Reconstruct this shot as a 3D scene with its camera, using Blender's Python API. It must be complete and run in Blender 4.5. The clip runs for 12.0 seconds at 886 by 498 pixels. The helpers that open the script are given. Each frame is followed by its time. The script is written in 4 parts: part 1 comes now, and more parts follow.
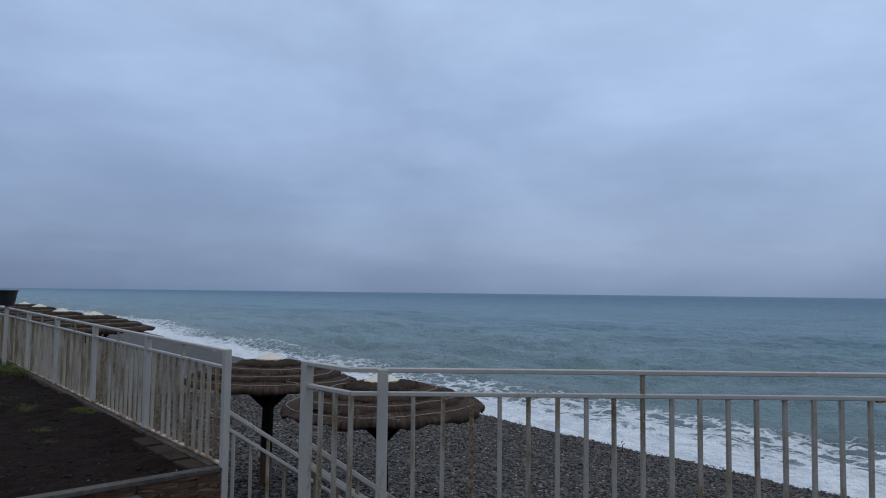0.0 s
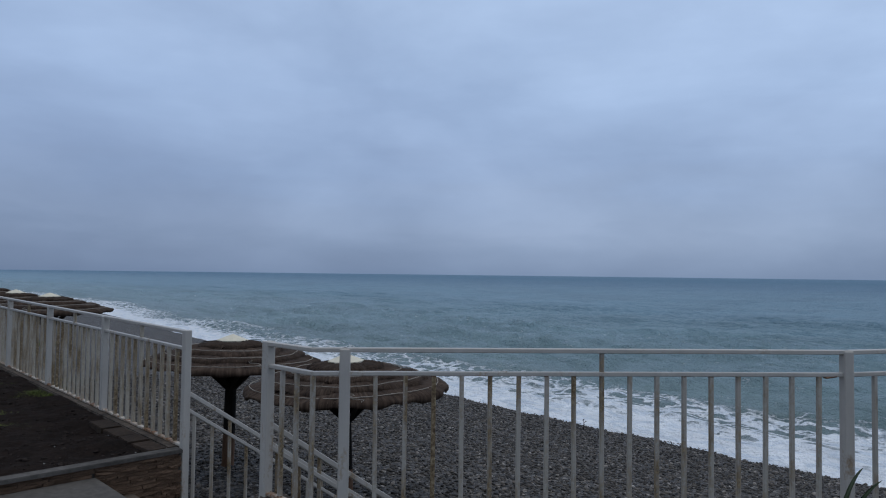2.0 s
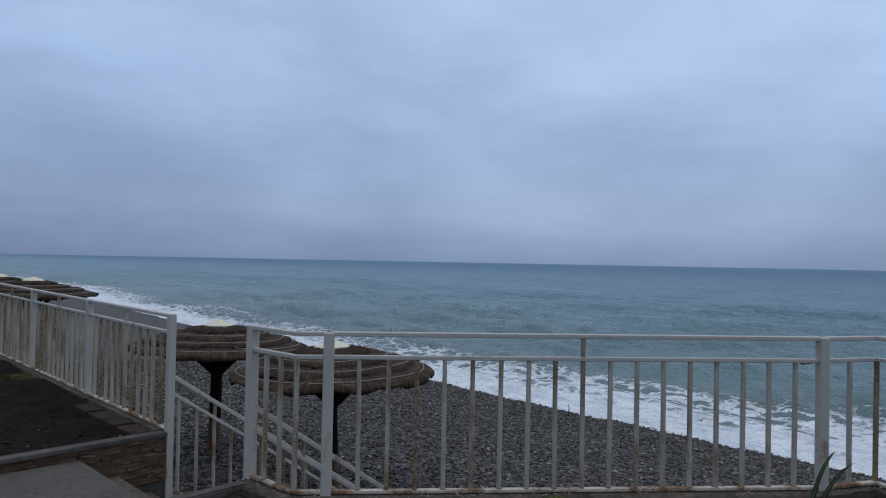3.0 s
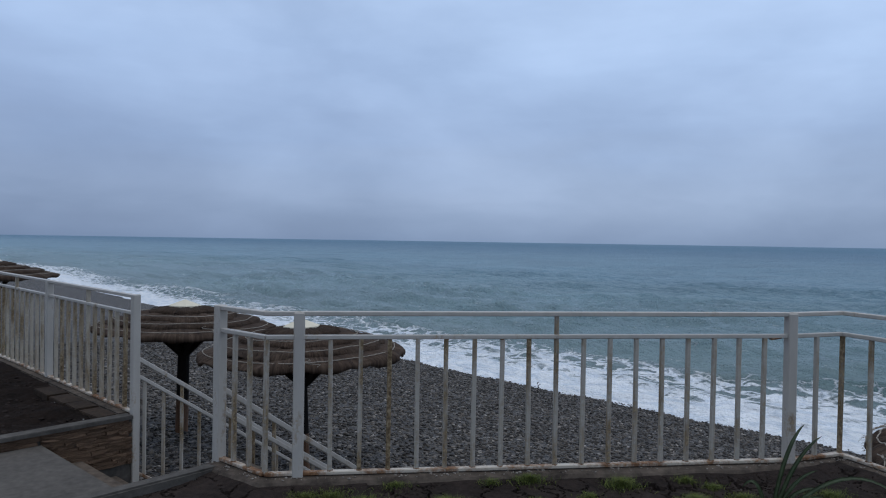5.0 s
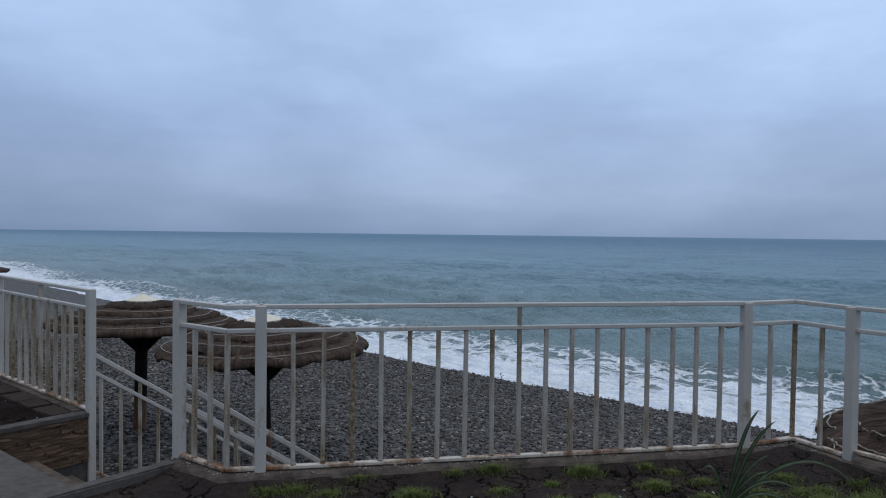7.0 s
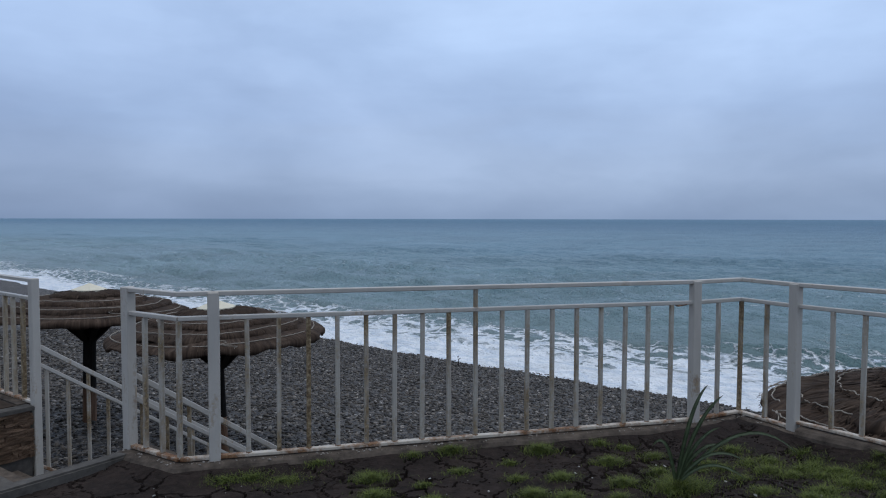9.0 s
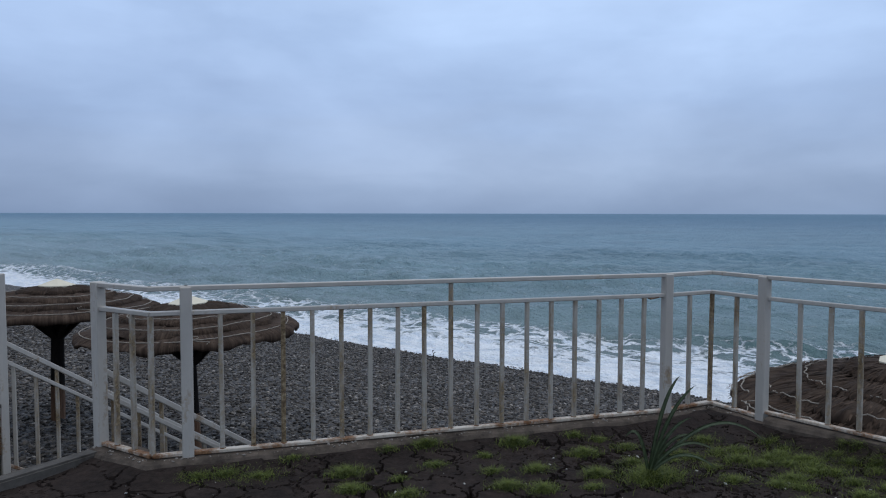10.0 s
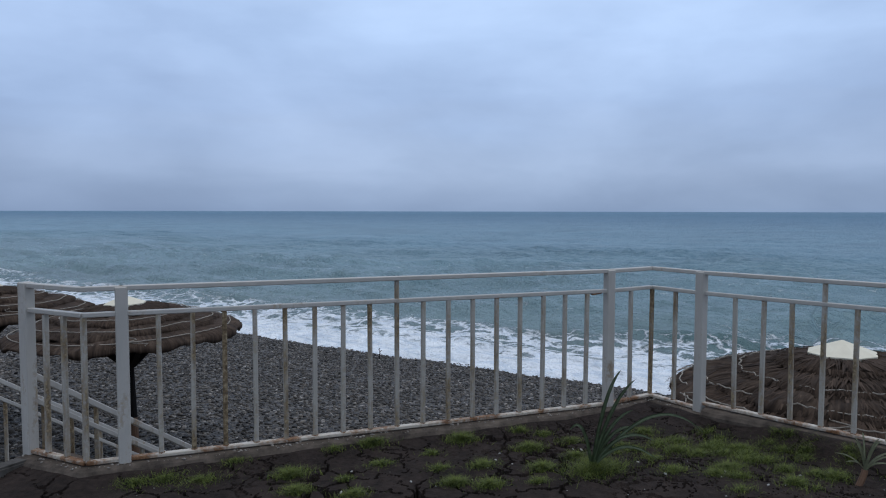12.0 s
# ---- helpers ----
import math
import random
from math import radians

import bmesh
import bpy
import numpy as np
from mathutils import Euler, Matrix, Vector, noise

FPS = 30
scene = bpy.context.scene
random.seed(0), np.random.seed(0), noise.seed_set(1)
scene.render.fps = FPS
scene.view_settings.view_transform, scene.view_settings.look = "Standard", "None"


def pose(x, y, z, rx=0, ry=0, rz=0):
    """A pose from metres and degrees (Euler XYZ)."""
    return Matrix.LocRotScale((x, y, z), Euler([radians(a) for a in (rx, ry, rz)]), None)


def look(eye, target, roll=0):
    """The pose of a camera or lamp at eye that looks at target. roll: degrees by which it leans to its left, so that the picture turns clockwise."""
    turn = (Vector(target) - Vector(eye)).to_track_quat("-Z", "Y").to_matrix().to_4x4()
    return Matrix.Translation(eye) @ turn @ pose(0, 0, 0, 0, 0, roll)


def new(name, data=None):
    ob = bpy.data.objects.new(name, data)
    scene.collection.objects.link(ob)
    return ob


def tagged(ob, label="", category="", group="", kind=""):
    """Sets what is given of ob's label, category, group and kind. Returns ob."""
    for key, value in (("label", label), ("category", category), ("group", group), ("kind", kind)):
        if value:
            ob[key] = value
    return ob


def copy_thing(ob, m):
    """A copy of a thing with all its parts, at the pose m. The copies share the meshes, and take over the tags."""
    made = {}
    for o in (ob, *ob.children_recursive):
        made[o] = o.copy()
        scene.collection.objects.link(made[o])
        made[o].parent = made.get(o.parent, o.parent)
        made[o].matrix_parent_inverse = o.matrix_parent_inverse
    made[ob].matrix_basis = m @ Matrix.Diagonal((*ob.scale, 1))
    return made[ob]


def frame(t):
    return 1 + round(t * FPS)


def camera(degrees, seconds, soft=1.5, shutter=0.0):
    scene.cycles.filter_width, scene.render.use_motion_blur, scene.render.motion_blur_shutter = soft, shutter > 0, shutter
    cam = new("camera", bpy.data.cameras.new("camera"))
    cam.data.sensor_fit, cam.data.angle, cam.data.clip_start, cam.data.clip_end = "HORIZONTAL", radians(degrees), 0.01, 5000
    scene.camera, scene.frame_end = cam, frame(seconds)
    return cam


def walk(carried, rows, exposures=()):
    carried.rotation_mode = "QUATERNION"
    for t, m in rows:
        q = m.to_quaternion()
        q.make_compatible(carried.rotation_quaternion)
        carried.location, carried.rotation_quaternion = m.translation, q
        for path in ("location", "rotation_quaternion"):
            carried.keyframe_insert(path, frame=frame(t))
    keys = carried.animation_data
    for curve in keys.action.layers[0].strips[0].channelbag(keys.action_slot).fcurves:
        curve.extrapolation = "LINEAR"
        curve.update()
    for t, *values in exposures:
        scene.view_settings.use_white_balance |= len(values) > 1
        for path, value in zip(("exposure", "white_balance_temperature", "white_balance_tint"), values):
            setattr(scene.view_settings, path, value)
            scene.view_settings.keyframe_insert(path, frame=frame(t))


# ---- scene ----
cam = camera(65.6, 12.0, soft=1.1)
PATH = [
    (0, (-0.035, -0.025, 1.484), (-0.049, 1.971, 1.61), 0.7),
    (0.5, (-0.025, -0.029, 1.478), (-0.017, 1.966, 1.612), 0.7),
    (1, (-0.021, -0.027, 1.472), (0.012, 1.969, 1.594), 0.7),
    (1.5, (-0.018, -0.024, 1.471), (0.042, 1.973, 1.571), 0.8),
    (2, (-0.017, -0.023, 1.474), (0.07, 1.973, 1.547), 0.7),
    (2.5, (0.0, -0.036, 1.463), (0.103, 1.961, 1.518), 1.0),
    (3, (0.007, -0.051, 1.463), (0.129, 1.945, 1.499), 1.1),
    (5, (-0.009, 0.021, 1.455), (0.203, 2.009, 1.431), 0.9),
    (5.5, (-0.007, 0.022, 1.457), (0.226, 2.008, 1.429), 0.9),
    (6, (-0.013, 0.024, 1.449), (0.245, 2.007, 1.418), 1.0),
    (6.5, (-0.011, 0.03, 1.452), (0.273, 2.009, 1.414), 0.8),
    (7, (-0.011, 0.026, 1.45), (0.308, 2.0, 1.406), 0.7),
    (9, (-0.003, 0.035, 1.442), (0.441, 1.984, 1.353), 0.1),
    (9.5, (-0.007, 0.035, 1.44), (0.47, 1.975, 1.341), 0.1),
    (10, (-0.009, 0.034, 1.438), (0.507, 1.964, 1.333), 0.1),
    (10.5, (-0.014, 0.03, 1.437), (0.537, 1.95, 1.332), 0.1),
    (11, (-0.01, 0.038, 1.435), (0.576, 1.947, 1.328), 0.3),
    (11.5, (-0.005, 0.049, 1.431), (0.622, 1.945, 1.324), 0.3),
    (12, (-0.002, 0.044, 1.434), (0.663, 1.927, 1.323), 0.1),
]
walk(cam, [(t, look(eye, target, roll)) for t, eye, target, roll in PATH],
     exposures=[(0, -0.30), (1.5, -0.35), (2.5, -0.28), (5.5, -0.13), (9, -0.02), (12, 0.02)])

# ---------------------------------------------------------------- world and light
SKY_STRENGTH = 1.0
world = bpy.data.worlds.new("overcast_sky")
scene.world = world
world.use_nodes = True
wn, wl = world.node_tree.nodes, world.node_tree.links
wn.clear()


def wnode(kind, **values):
    n = wn.new(kind)
    for key, value in values.items():
        n.inputs[key].default_value = value
    return n


def ramp_of(nodes, stops, interp="LINEAR"):
    r = nodes.new("ShaderNodeValToRGB")
    r.color_ramp.interpolation = interp
    els = r.color_ramp.elements
    while len(els) < len(stops):
        els.new(0.5)
    for el, (pos, col) in zip(els, stops):
        el.position = pos
        el.color = (*col, 1) if len(col) == 3 else col
    return r


w_out = wn.new("ShaderNodeOutputWorld")
w_bg = wnode("ShaderNodeBackground", Strength=SKY_STRENGTH)
w_sky = wn.new("ShaderNodeTexSky")
w_sky.sky_type, w_sky.sun_disc = "NISHITA", False
w_sky.sun_elevation, w_sky.sun_rotation = radians(35), radians(200)
w_dim = wn.new("ShaderNodeMix")
w_dim.data_type, w_dim.blend_type = "RGBA", "MULTIPLY"
w_dim.inputs[0].default_value = 1.0
w_dim.inputs[7].default_value = (0.09, 0.09, 0.09, 1)
wl.new(w_sky.outputs[0], w_dim.inputs[6])
w_co = wn.new("ShaderNodeTexCoord")
w_sep = wn.new("ShaderNodeSeparateXYZ")
wl.new(w_co.outputs["Generated"], w_sep.inputs[0])
w_grad = ramp_of(wn, [(0.0, (0.232, 0.323, 0.507)), (0.028, (0.258, 0.353, 0.552)), (0.062, (0.330, 0.433, 0.653)), (0.105, (0.345, 0.454, 0.685)), (0.15, (0.355, 0.476, 0.729)),
                      (0.25, (0.422, 0.567, 0.851)), (0.42, (0.468, 0.617, 0.901)), (0.62, (0.611, 0.704, 0.886)), (1.0, (0.768, 0.823, 0.948))])
# soft cloud banks, a little drawn out along the horizon
w_map = wn.new("ShaderNodeMapping")
w_map.inputs["Scale"].default_value = (1.0, 1.0, 2.3)
w_map.inputs["Location"].default_value = (0.35, 0.1, 0.0)
wl.new(w_co.outputs["Generated"], w_map.inputs[0])
w_n1 = wnode("ShaderNodeTexNoise", Scale=2.6, Detail=5.0, Roughness=0.50, Distortion=0.25)
w_n2 = wnode("ShaderNodeTexNoise", Scale=6.5, Detail=6.0, Roughness=0.52, Distortion=0.15)
w_long = wn.new("ShaderNodeMapping")
w_long.inputs["Scale"].default_value = (1.0, 1.0, 5.5)
wl.new(w_co.outputs["Generated"], w_long.inputs[0])
w_n3 = wnode("ShaderNodeTexNoise", Scale=3.4, Detail=4.0, Roughness=0.5, Distortion=0.4)
wl.new(w_long.outputs[0], w_n3.inputs["Vector"])
# the cloud base dips and rises, so its layers are not level
w_dip = wn.new("ShaderNodeMath")
w_dip.operation = "MULTIPLY_ADD"
w_dip.inputs[1].default_value = 0.15
wl.new(w_n3.outputs[0], w_dip.inputs[0])
w_flat = wn.new("ShaderNodeMath")
w_flat.operation = "SUBTRACT"
w_flat.inputs[1].default_value = 0.075
wl.new(w_sep.outputs[2], w_flat.inputs[0])
wl.new(w_flat.outputs[0], w_dip.inputs[2])
w_low = wn.new("ShaderNodeMapRange")  # hardly any dip at the horizon itself
w_low.inputs["From Max"].default_value = 0.10
wl.new(w_sep.outputs[2], w_low.inputs["Value"])
w_height = wn.new("ShaderNodeMix")
wl.new(w_low.outputs[0], w_height.inputs[0])
wl.new(w_sep.outputs[2], w_height.inputs[2])
wl.new(w_dip.outputs[0], w_height.inputs[3])
wl.new(w_height.outputs[0], w_grad.inputs[0])
wl.new(w_map.outputs[0], w_n1.inputs["Vector"])
wl.new(w_map.outputs[0], w_n2.inputs["Vector"])
w_c1 = ramp_of(wn, [(0.30, (0.83, 0.855, 0.88)), (0.70, (1.13, 1.13, 1.11))])
w_c2 = ramp_of(wn, [(0.30, (0.945, 0.95, 0.955)), (0.70, (1.045, 1.045, 1.04))])
wl.new(w_n1.outputs[0], w_c1.inputs[0])
wl.new(w_n2.outputs[0], w_c2.inputs[0])


def w_mult(a, b):
    m = wn.new("ShaderNodeMix")
    m.data_type, m.blend_type, m.clamp_result = "RGBA", "MULTIPLY", False
    m.inputs[0].default_value = 1.0
    wl.new(a, m.inputs[6])
    wl.new(b, m.inputs[7])
    return m.outputs[2]


# the cloud is thinner towards the hidden sun
w_side = ramp_of(wn, [(0.25, (0.85, 0.86, 0.88)), (0.31, (0.90, 0.91, 0.93)), (0.42, (1.0, 1.0, 1.01)), (0.50, (1.06, 1.06, 1.06)), (0.62, (1.10, 1.09, 1.08)), (0.80, (1.13, 1.12, 1.10)), (0.98, (1.15, 1.14, 1.12))])
w_half = wn.new("ShaderNodeMapRange")
w_half.inputs["From Min"].default_value = -1.0
w_lean = wn.new("ShaderNodeMath")  # the thin part leans over: lower and farther from the sun it is thicker
w_lean.operation = "MULTIPLY_ADD"
w_lean.inputs[1].default_value = 1.5
wl.new(w_sep.outputs[2], w_lean.inputs[0])
wl.new(w_sep.outputs[0], w_lean.inputs[2])
wl.new(w_lean.outputs[0], w_half.inputs["Value"])
wl.new(w_half.outputs[0], w_side.inputs[0])
w_cloud = w_mult(w_mult(w_mult(w_grad.outputs[0], w_c1.outputs[0]), w_c2.outputs[0]), w_side.outputs[0])
w_mix = wn.new("ShaderNodeMix")
w_mix.data_type = "RGBA"
w_mix.inputs[0].default_value = 0.93
wl.new(w_dim.outputs[2], w_mix.inputs[6])
wl.new(w_cloud, w_mix.inputs[7])
wl.new(w_mix.outputs[2], w_bg.inputs[0])
wl.new(w_bg.outputs[0], w_out.inputs[0])

sun = new("sun", bpy.data.lights.new("sun", "SUN"))
sun.data.energy, sun.data.angle, sun.data.color = 0.45, radians(50), (0.93, 0.95, 1.0)
sun.matrix_basis = look((7, 3, 18), (0, 0, 0))

# ---------------------------------------------------------------- materials


def material(name):
    m = bpy.data.materials.new(name)
    m.use_nodes = True
    return m, m.node_tree.nodes, m.node_tree.links, m.node_tree.nodes["Principled BSDF"]


def tex(nodes, links, kind, scale, coord="Object", stretch=(1, 1, 1), **inputs):
    co, mp = nodes.new("ShaderNodeTexCoord"), nodes.new("ShaderNodeMapping")
    mp.inputs["Scale"].default_value = stretch
    links.new(co.outputs[coord], mp.inputs[0])
    t = nodes.new(kind)
    t.inputs["Scale"].default_value = scale
    for key, value in inputs.items():
        t.inputs[key].default_value = value
    links.new(mp.outputs[0], t.inputs["Vector"])
    return t


def mixed(nodes, links, fac, a, b, blend="MIX"):
    m = nodes.new("ShaderNodeMix")
    m.data_type, m.blend_type = "RGBA", blend
    for slot, v in ((0, fac), (6, a), (7, b)):
        if isinstance(v, (int, float)):
            m.inputs[slot].default_value = v
        elif isinstance(v, tuple):
            m.inputs[slot].default_value = (*v, 1)
        else:
            links.new(v, m.inputs[slot])
    return m.outputs[2]


def sums(nodes, links, op, a, b):
    m = nodes.new("ShaderNodeMath")
    m.operation = op
    for slot, v in ((0, a), (1, b)):
        if isinstance(v, (int, float)):
            m.inputs[slot].default_value = v
        else:
            links.new(v, m.inputs[slot])
    return m.outputs[0]


def bumped(nodes, links, bsdf, height, strength=0.4, distance=0.01):
    b = nodes.new("ShaderNodeBump")
    b.inputs["Strength"].default_value, b.inputs["Distance"].default_value = strength, distance
    links.new(height, b.inputs["Height"])
    links.new(b.outputs[0], bsdf.inputs["Normal"])


def painted_steel(name, paint, rust_from, rust_to, by_object=0.0, scale=6.0, long=0.35, rusts=((0.085, 0.046, 0.024), (0.21, 0.140, 0.078), (0.38, 0.295, 0.195))):
    """Old grey-white paint on steel, with rust that breaks through in patches."""
    m, n, l, p = material(name)
    big = tex(n, l, "ShaderNodeTexNoise", scale, Detail=6.0, Roughness=0.65, stretch=(1, 1, long))
    fine = tex(n, l, "ShaderNodeTexNoise", 46.0, Detail=4.0, Roughness=0.6)
    where = n.new("ShaderNodeObjectInfo")
    for t in (big, fine):
        shift = n.new("ShaderNodeVectorMath")
        shift.operation = "MULTIPLY_ADD"
        l.new(where.outputs["Location"], shift.inputs[0])
        shift.inputs[1].default_value = (3.1, 3.1, 0.7)
        l.new(t.inputs["Vector"].links[0].from_socket, shift.inputs[2])
        l.new(shift.outputs[0], t.inputs["Vector"])
    level = sums(n, l, "ADD", sums(n, l, "MULTIPLY", big.outputs[0], 0.75), sums(n, l, "MULTIPLY", fine.outputs[0], 0.25))
    if by_object:
        info = n.new("ShaderNodeObjectInfo")
        extra = sums(n, l, "MULTIPLY", sums(n, l, "POWER", info.outputs["Random"], 3.5), by_object)
        level = sums(n, l, "ADD", level, extra)
    mask = ramp_of(n, [(rust_from, (0, 0, 0)), (rust_to, (1, 1, 1))])
    l.new(level, mask.inputs[0])
    rust = ramp_of(n, list(zip((0.3, 0.5, 0.68), rusts)))
    l.new(fine.outputs[0], rust.inputs[0])
    grime = ramp_of(n, [(0.3, tuple(c * 0.80 for c in paint)), (0.65, paint)])
    l.new(big.outputs[0], grime.inputs[0])
    l.new(mixed(n, l, mask.outputs[0], grime.outputs[0], rust.outputs[0]), p.inputs["Base Color"])
    rough = ramp_of(n, [(0, (0.42,) * 3), (1, (0.85,) * 3)])
    l.new(mask.outputs[0], rough.inputs[0])
    l.new(rough.outputs[0], p.inputs["Roughness"])
    bumped(n, l, p, level, 0.35, 0.004)
    return m


BROWN_RUST = ((0.058, 0.036, 0.018), (0.175, 0.120, 0.062), (0.34, 0.268, 0.168))
ORANGE_RUST = ((0.055, 0.022, 0.009), (0.155, 0.070, 0.028), (0.27, 0.155, 0.078))
STEEL = painted_steel("painted_steel", (0.47, 0.435, 0.385), 0.56, 0.66)
STEEL_BAR = painted_steel("painted_steel_bars", (0.45, 0.41, 0.35), 0.465, 0.60, 0.12, 9.0, 0.20, BROWN_RUST)
STEEL_OLD = painted_steel("old_painted_steel_bars", (0.47, 0.41, 0.325), 0.445, 0.60, 0.13, 9.0, 0.20, BROWN_RUST)
STEEL_RUST = painted_steel("rusted_welds", (0.40, 0.29, 0.19), 0.36, 0.50, 0.10, 6.0, 1.0, ORANGE_RUST)
STEEL_FOOT = painted_steel("painted_steel_foot", (0.56, 0.49, 0.395), 0.45, 0.56, 0.0, 3.4, 1.0, ORANGE_RUST)


def rough_stuff(name, dark, light, scale, rough=0.9, bump=0.5, depth=0.01, detail=8.0, random_mix=0.0, stretch=(1, 1, 1), spots=None, gloss=0.5):
    m, n, l, p = material(name)
    a = tex(n, l, "ShaderNodeTexNoise", scale, Detail=detail, Roughness=0.65, stretch=stretch)
    b = tex(n, l, "ShaderNodeTexNoise", scale * 0.13, Detail=4.0, Roughness=0.55, stretch=stretch)
    level = sums(n, l, "ADD", sums(n, l, "MULTIPLY", a.outputs[0], 0.6), sums(n, l, "MULTIPLY", b.outputs[0], 0.4))
    col = ramp_of(n, [(0.33, dark), (0.67, light)])
    l.new(level, col.inputs[0])
    out = col.outputs[0]
    if random_mix:
        info = n.new("ShaderNodeObjectInfo")
        tint = ramp_of(n, [(0, (1 - random_mix,) * 3), (1, (1 + random_mix,) * 3)])
        l.new(info.outputs["Random"], tint.inputs[0])
        out = mixed(n, l, 1.0, out, tint.outputs[0], "MULTIPLY")
    if spots:
        s = tex(n, l, "ShaderNodeTexVoronoi", spots[0])
        k = ramp_of(n, [(0.0, (1, 1, 1)), (spots[1], (0, 0, 0))])
        l.new(s.outputs["Distance"], k.inputs[0])
        out = mixed(n, l, k.outputs[0], out, spots[2])
    l.new(out, p.inputs["Base Color"])
    p.inputs["Roughness"].default_value = rough
    p.inputs["Specular IOR Level"].default_value = gloss
    bumped(n, l, p, level, bump, depth)
    return m


CONCRETE = rough_stuff("weathered_concrete", (0.042, 0.037, 0.032), (0.118, 0.106, 0.093), 16, 0.85, 0.6, 0.012, gloss=0.2)
SLAB = rough_stuff("pale_concrete", (0.050, 0.044, 0.038), (0.110, 0.098, 0.085), 18, 0.85, 0.4, 0.008, gloss=0.2)
KERB = rough_stuff("wet_kerb_concrete", (0.010, 0.0075, 0.006), (0.150, 0.118, 0.092), 11, 0.8, 0.9, 0.02, gloss=0.15)
PAVER = rough_stuff("brown_stone_paver", (0.014, 0.009, 0.006), (0.056, 0.037, 0.024), 20, 0.85, 0.6, 0.01, gloss=0.15, random_mix=0.2)
SOIL = rough_stuff("damp_cracked_soil", (0.009, 0.0068, 0.0058), (0.041, 0.0295, 0.0245), 24, 0.9, 0.9, 0.02, gloss=0.10)
SOIL_DARK = rough_stuff("damp_loose_soil", (0.0055, 0.0042, 0.0035), (0.026, 0.018, 0.0145), 30, 0.95, 1.0, 0.03, gloss=0.05)
LEDGE = rough_stuff("stone_cladding", (0.080, 0.047, 0.031), (0.27, 0.174, 0.112), 22, 0.85, 0.9, 0.02, gloss=0.15, random_mix=0.24, stretch=(1, 1, 4))
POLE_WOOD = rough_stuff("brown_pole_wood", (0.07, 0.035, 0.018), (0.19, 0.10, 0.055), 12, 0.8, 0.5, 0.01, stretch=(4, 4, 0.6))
POLE_DARK = rough_stuff("dark_wood", (0.008, 0.007, 0.006), (0.025, 0.02, 0.018), 14, 0.85, 0.4, 0.008, stretch=(4, 4, 0.6), gloss=0.12)
BLACK_PLASTIC = rough_stuff("black_plastic", (0.010, 0.010, 0.011), (0.02, 0.02, 0.022), 9, 0.45, 0.1, 0.003)
CAP = rough_stuff("cream_cap_board", (0.60, 0.54, 0.41), (0.72, 0.66, 0.51), 9, 0.7, 0.15, 0.004)
ROPE = rough_stuff("pale_rope", (0.17, 0.15, 0.12), (0.40, 0.35, 0.29), 60, 0.9, 0.4, 0.004)


def thatch_material():
    m, n, l, p = material("dry_thatch")
    geo = n.new("ShaderNodeNewGeometry")
    at = n.new("ShaderNodeAttribute")
    at.attribute_name = "strand"
    noise_a = n.new("ShaderNodeTexNoise")
    noise_a.inputs["Scale"].default_value, noise_a.inputs["Detail"].default_value = 1.0, 5.0
    l.new(at.outputs["Vector"], noise_a.inputs["Vector"])
    patch = tex(n, l, "ShaderNodeTexNoise", 3.2, Detail=4.0)
    level = sums(n, l, "ADD", sums(n, l, "MULTIPLY", noise_a.outputs[0], 0.7), sums(n, l, "MULTIPLY", patch.outputs[0], 0.3))
    col = ramp_of(n, [(0.30, (0.022, 0.0145, 0.0105)), (0.50, (0.054, 0.036, 0.0255)), (0.72, (0.108, 0.076, 0.055))])
    l.new(level, col.inputs[0])
    tint = ramp_of(n, [(0, (0.7, 0.7, 0.7)), (1, (1.15, 1.12, 1.1))])
    l.new(geo.outputs["Random Per Island"], tint.inputs[0])
    l.new(mixed(n, l, 1.0, col.outputs[0], tint.outputs[0], "MULTIPLY"), p.inputs["Base Color"])
    p.inputs["Roughness"].default_value = 0.9
    p.inputs["Specular IOR Level"].default_value = 0.15
    bumped(n, l, p, noise_a.outputs[0], 0.9, 0.03)
    return m


THATCH = thatch_material()


def pebble_material(name, by_island):
    m, n, l, p = material(name)
    if by_island:
        geo = n.new("ShaderNodeNewGeometry")
        pick = geo.outputs["Random Per Island"]
    else:
        cell = tex(n, l, "ShaderNodeTexVoronoi", 17.0)
        sep = n.new("ShaderNodeSeparateColor")
        l.new(cell.outputs["Color"], sep.inputs[0])
        pick = sep.outputs[0]
    col = ramp_of(n, [(0.0, (0.014, 0.012, 0.0105)), (0.35, (0.038, 0.0325, 0.028)), (0.68, (0.070, 0.060, 0.050)),
                      (0.88, (0.118, 0.100, 0.082)), (0.965, (0.185, 0.160, 0.134)), (1.0, (0.36, 0.325, 0.285))])
    l.new(pick, col.inputs[0])
    fine = tex(n, l, "ShaderNodeTexNoise", 60, Detail=4.0)
    shade = ramp_of(n, [(0.3, (0.8,) * 3), (0.7, (1.15,) * 3)])
    l.new(fine.outputs[0], shade.inputs[0])
    l.new(mixed(n, l, 1.0, col.outputs[0], shade.outputs[0], "MULTIPLY"), p.inputs["Base Color"])
    p.inputs["Roughness"].default_value = 0.6
    p.inputs["Specular IOR Level"].default_value = 0.22
    if not by_island:
        edge = ramp_of(n, [(0.0, (1,) * 3), (0.7, (0,) * 3)])
        l.new(cell.outputs["Distance"], edge.inputs[0])
        bumped(n, l, p, edge.outputs[0], 0.9, 0.04)
    return m


SHINGLE = pebble_material("beach_shingle", False)
PEBBLE = pebble_material("pebble_stone", True)


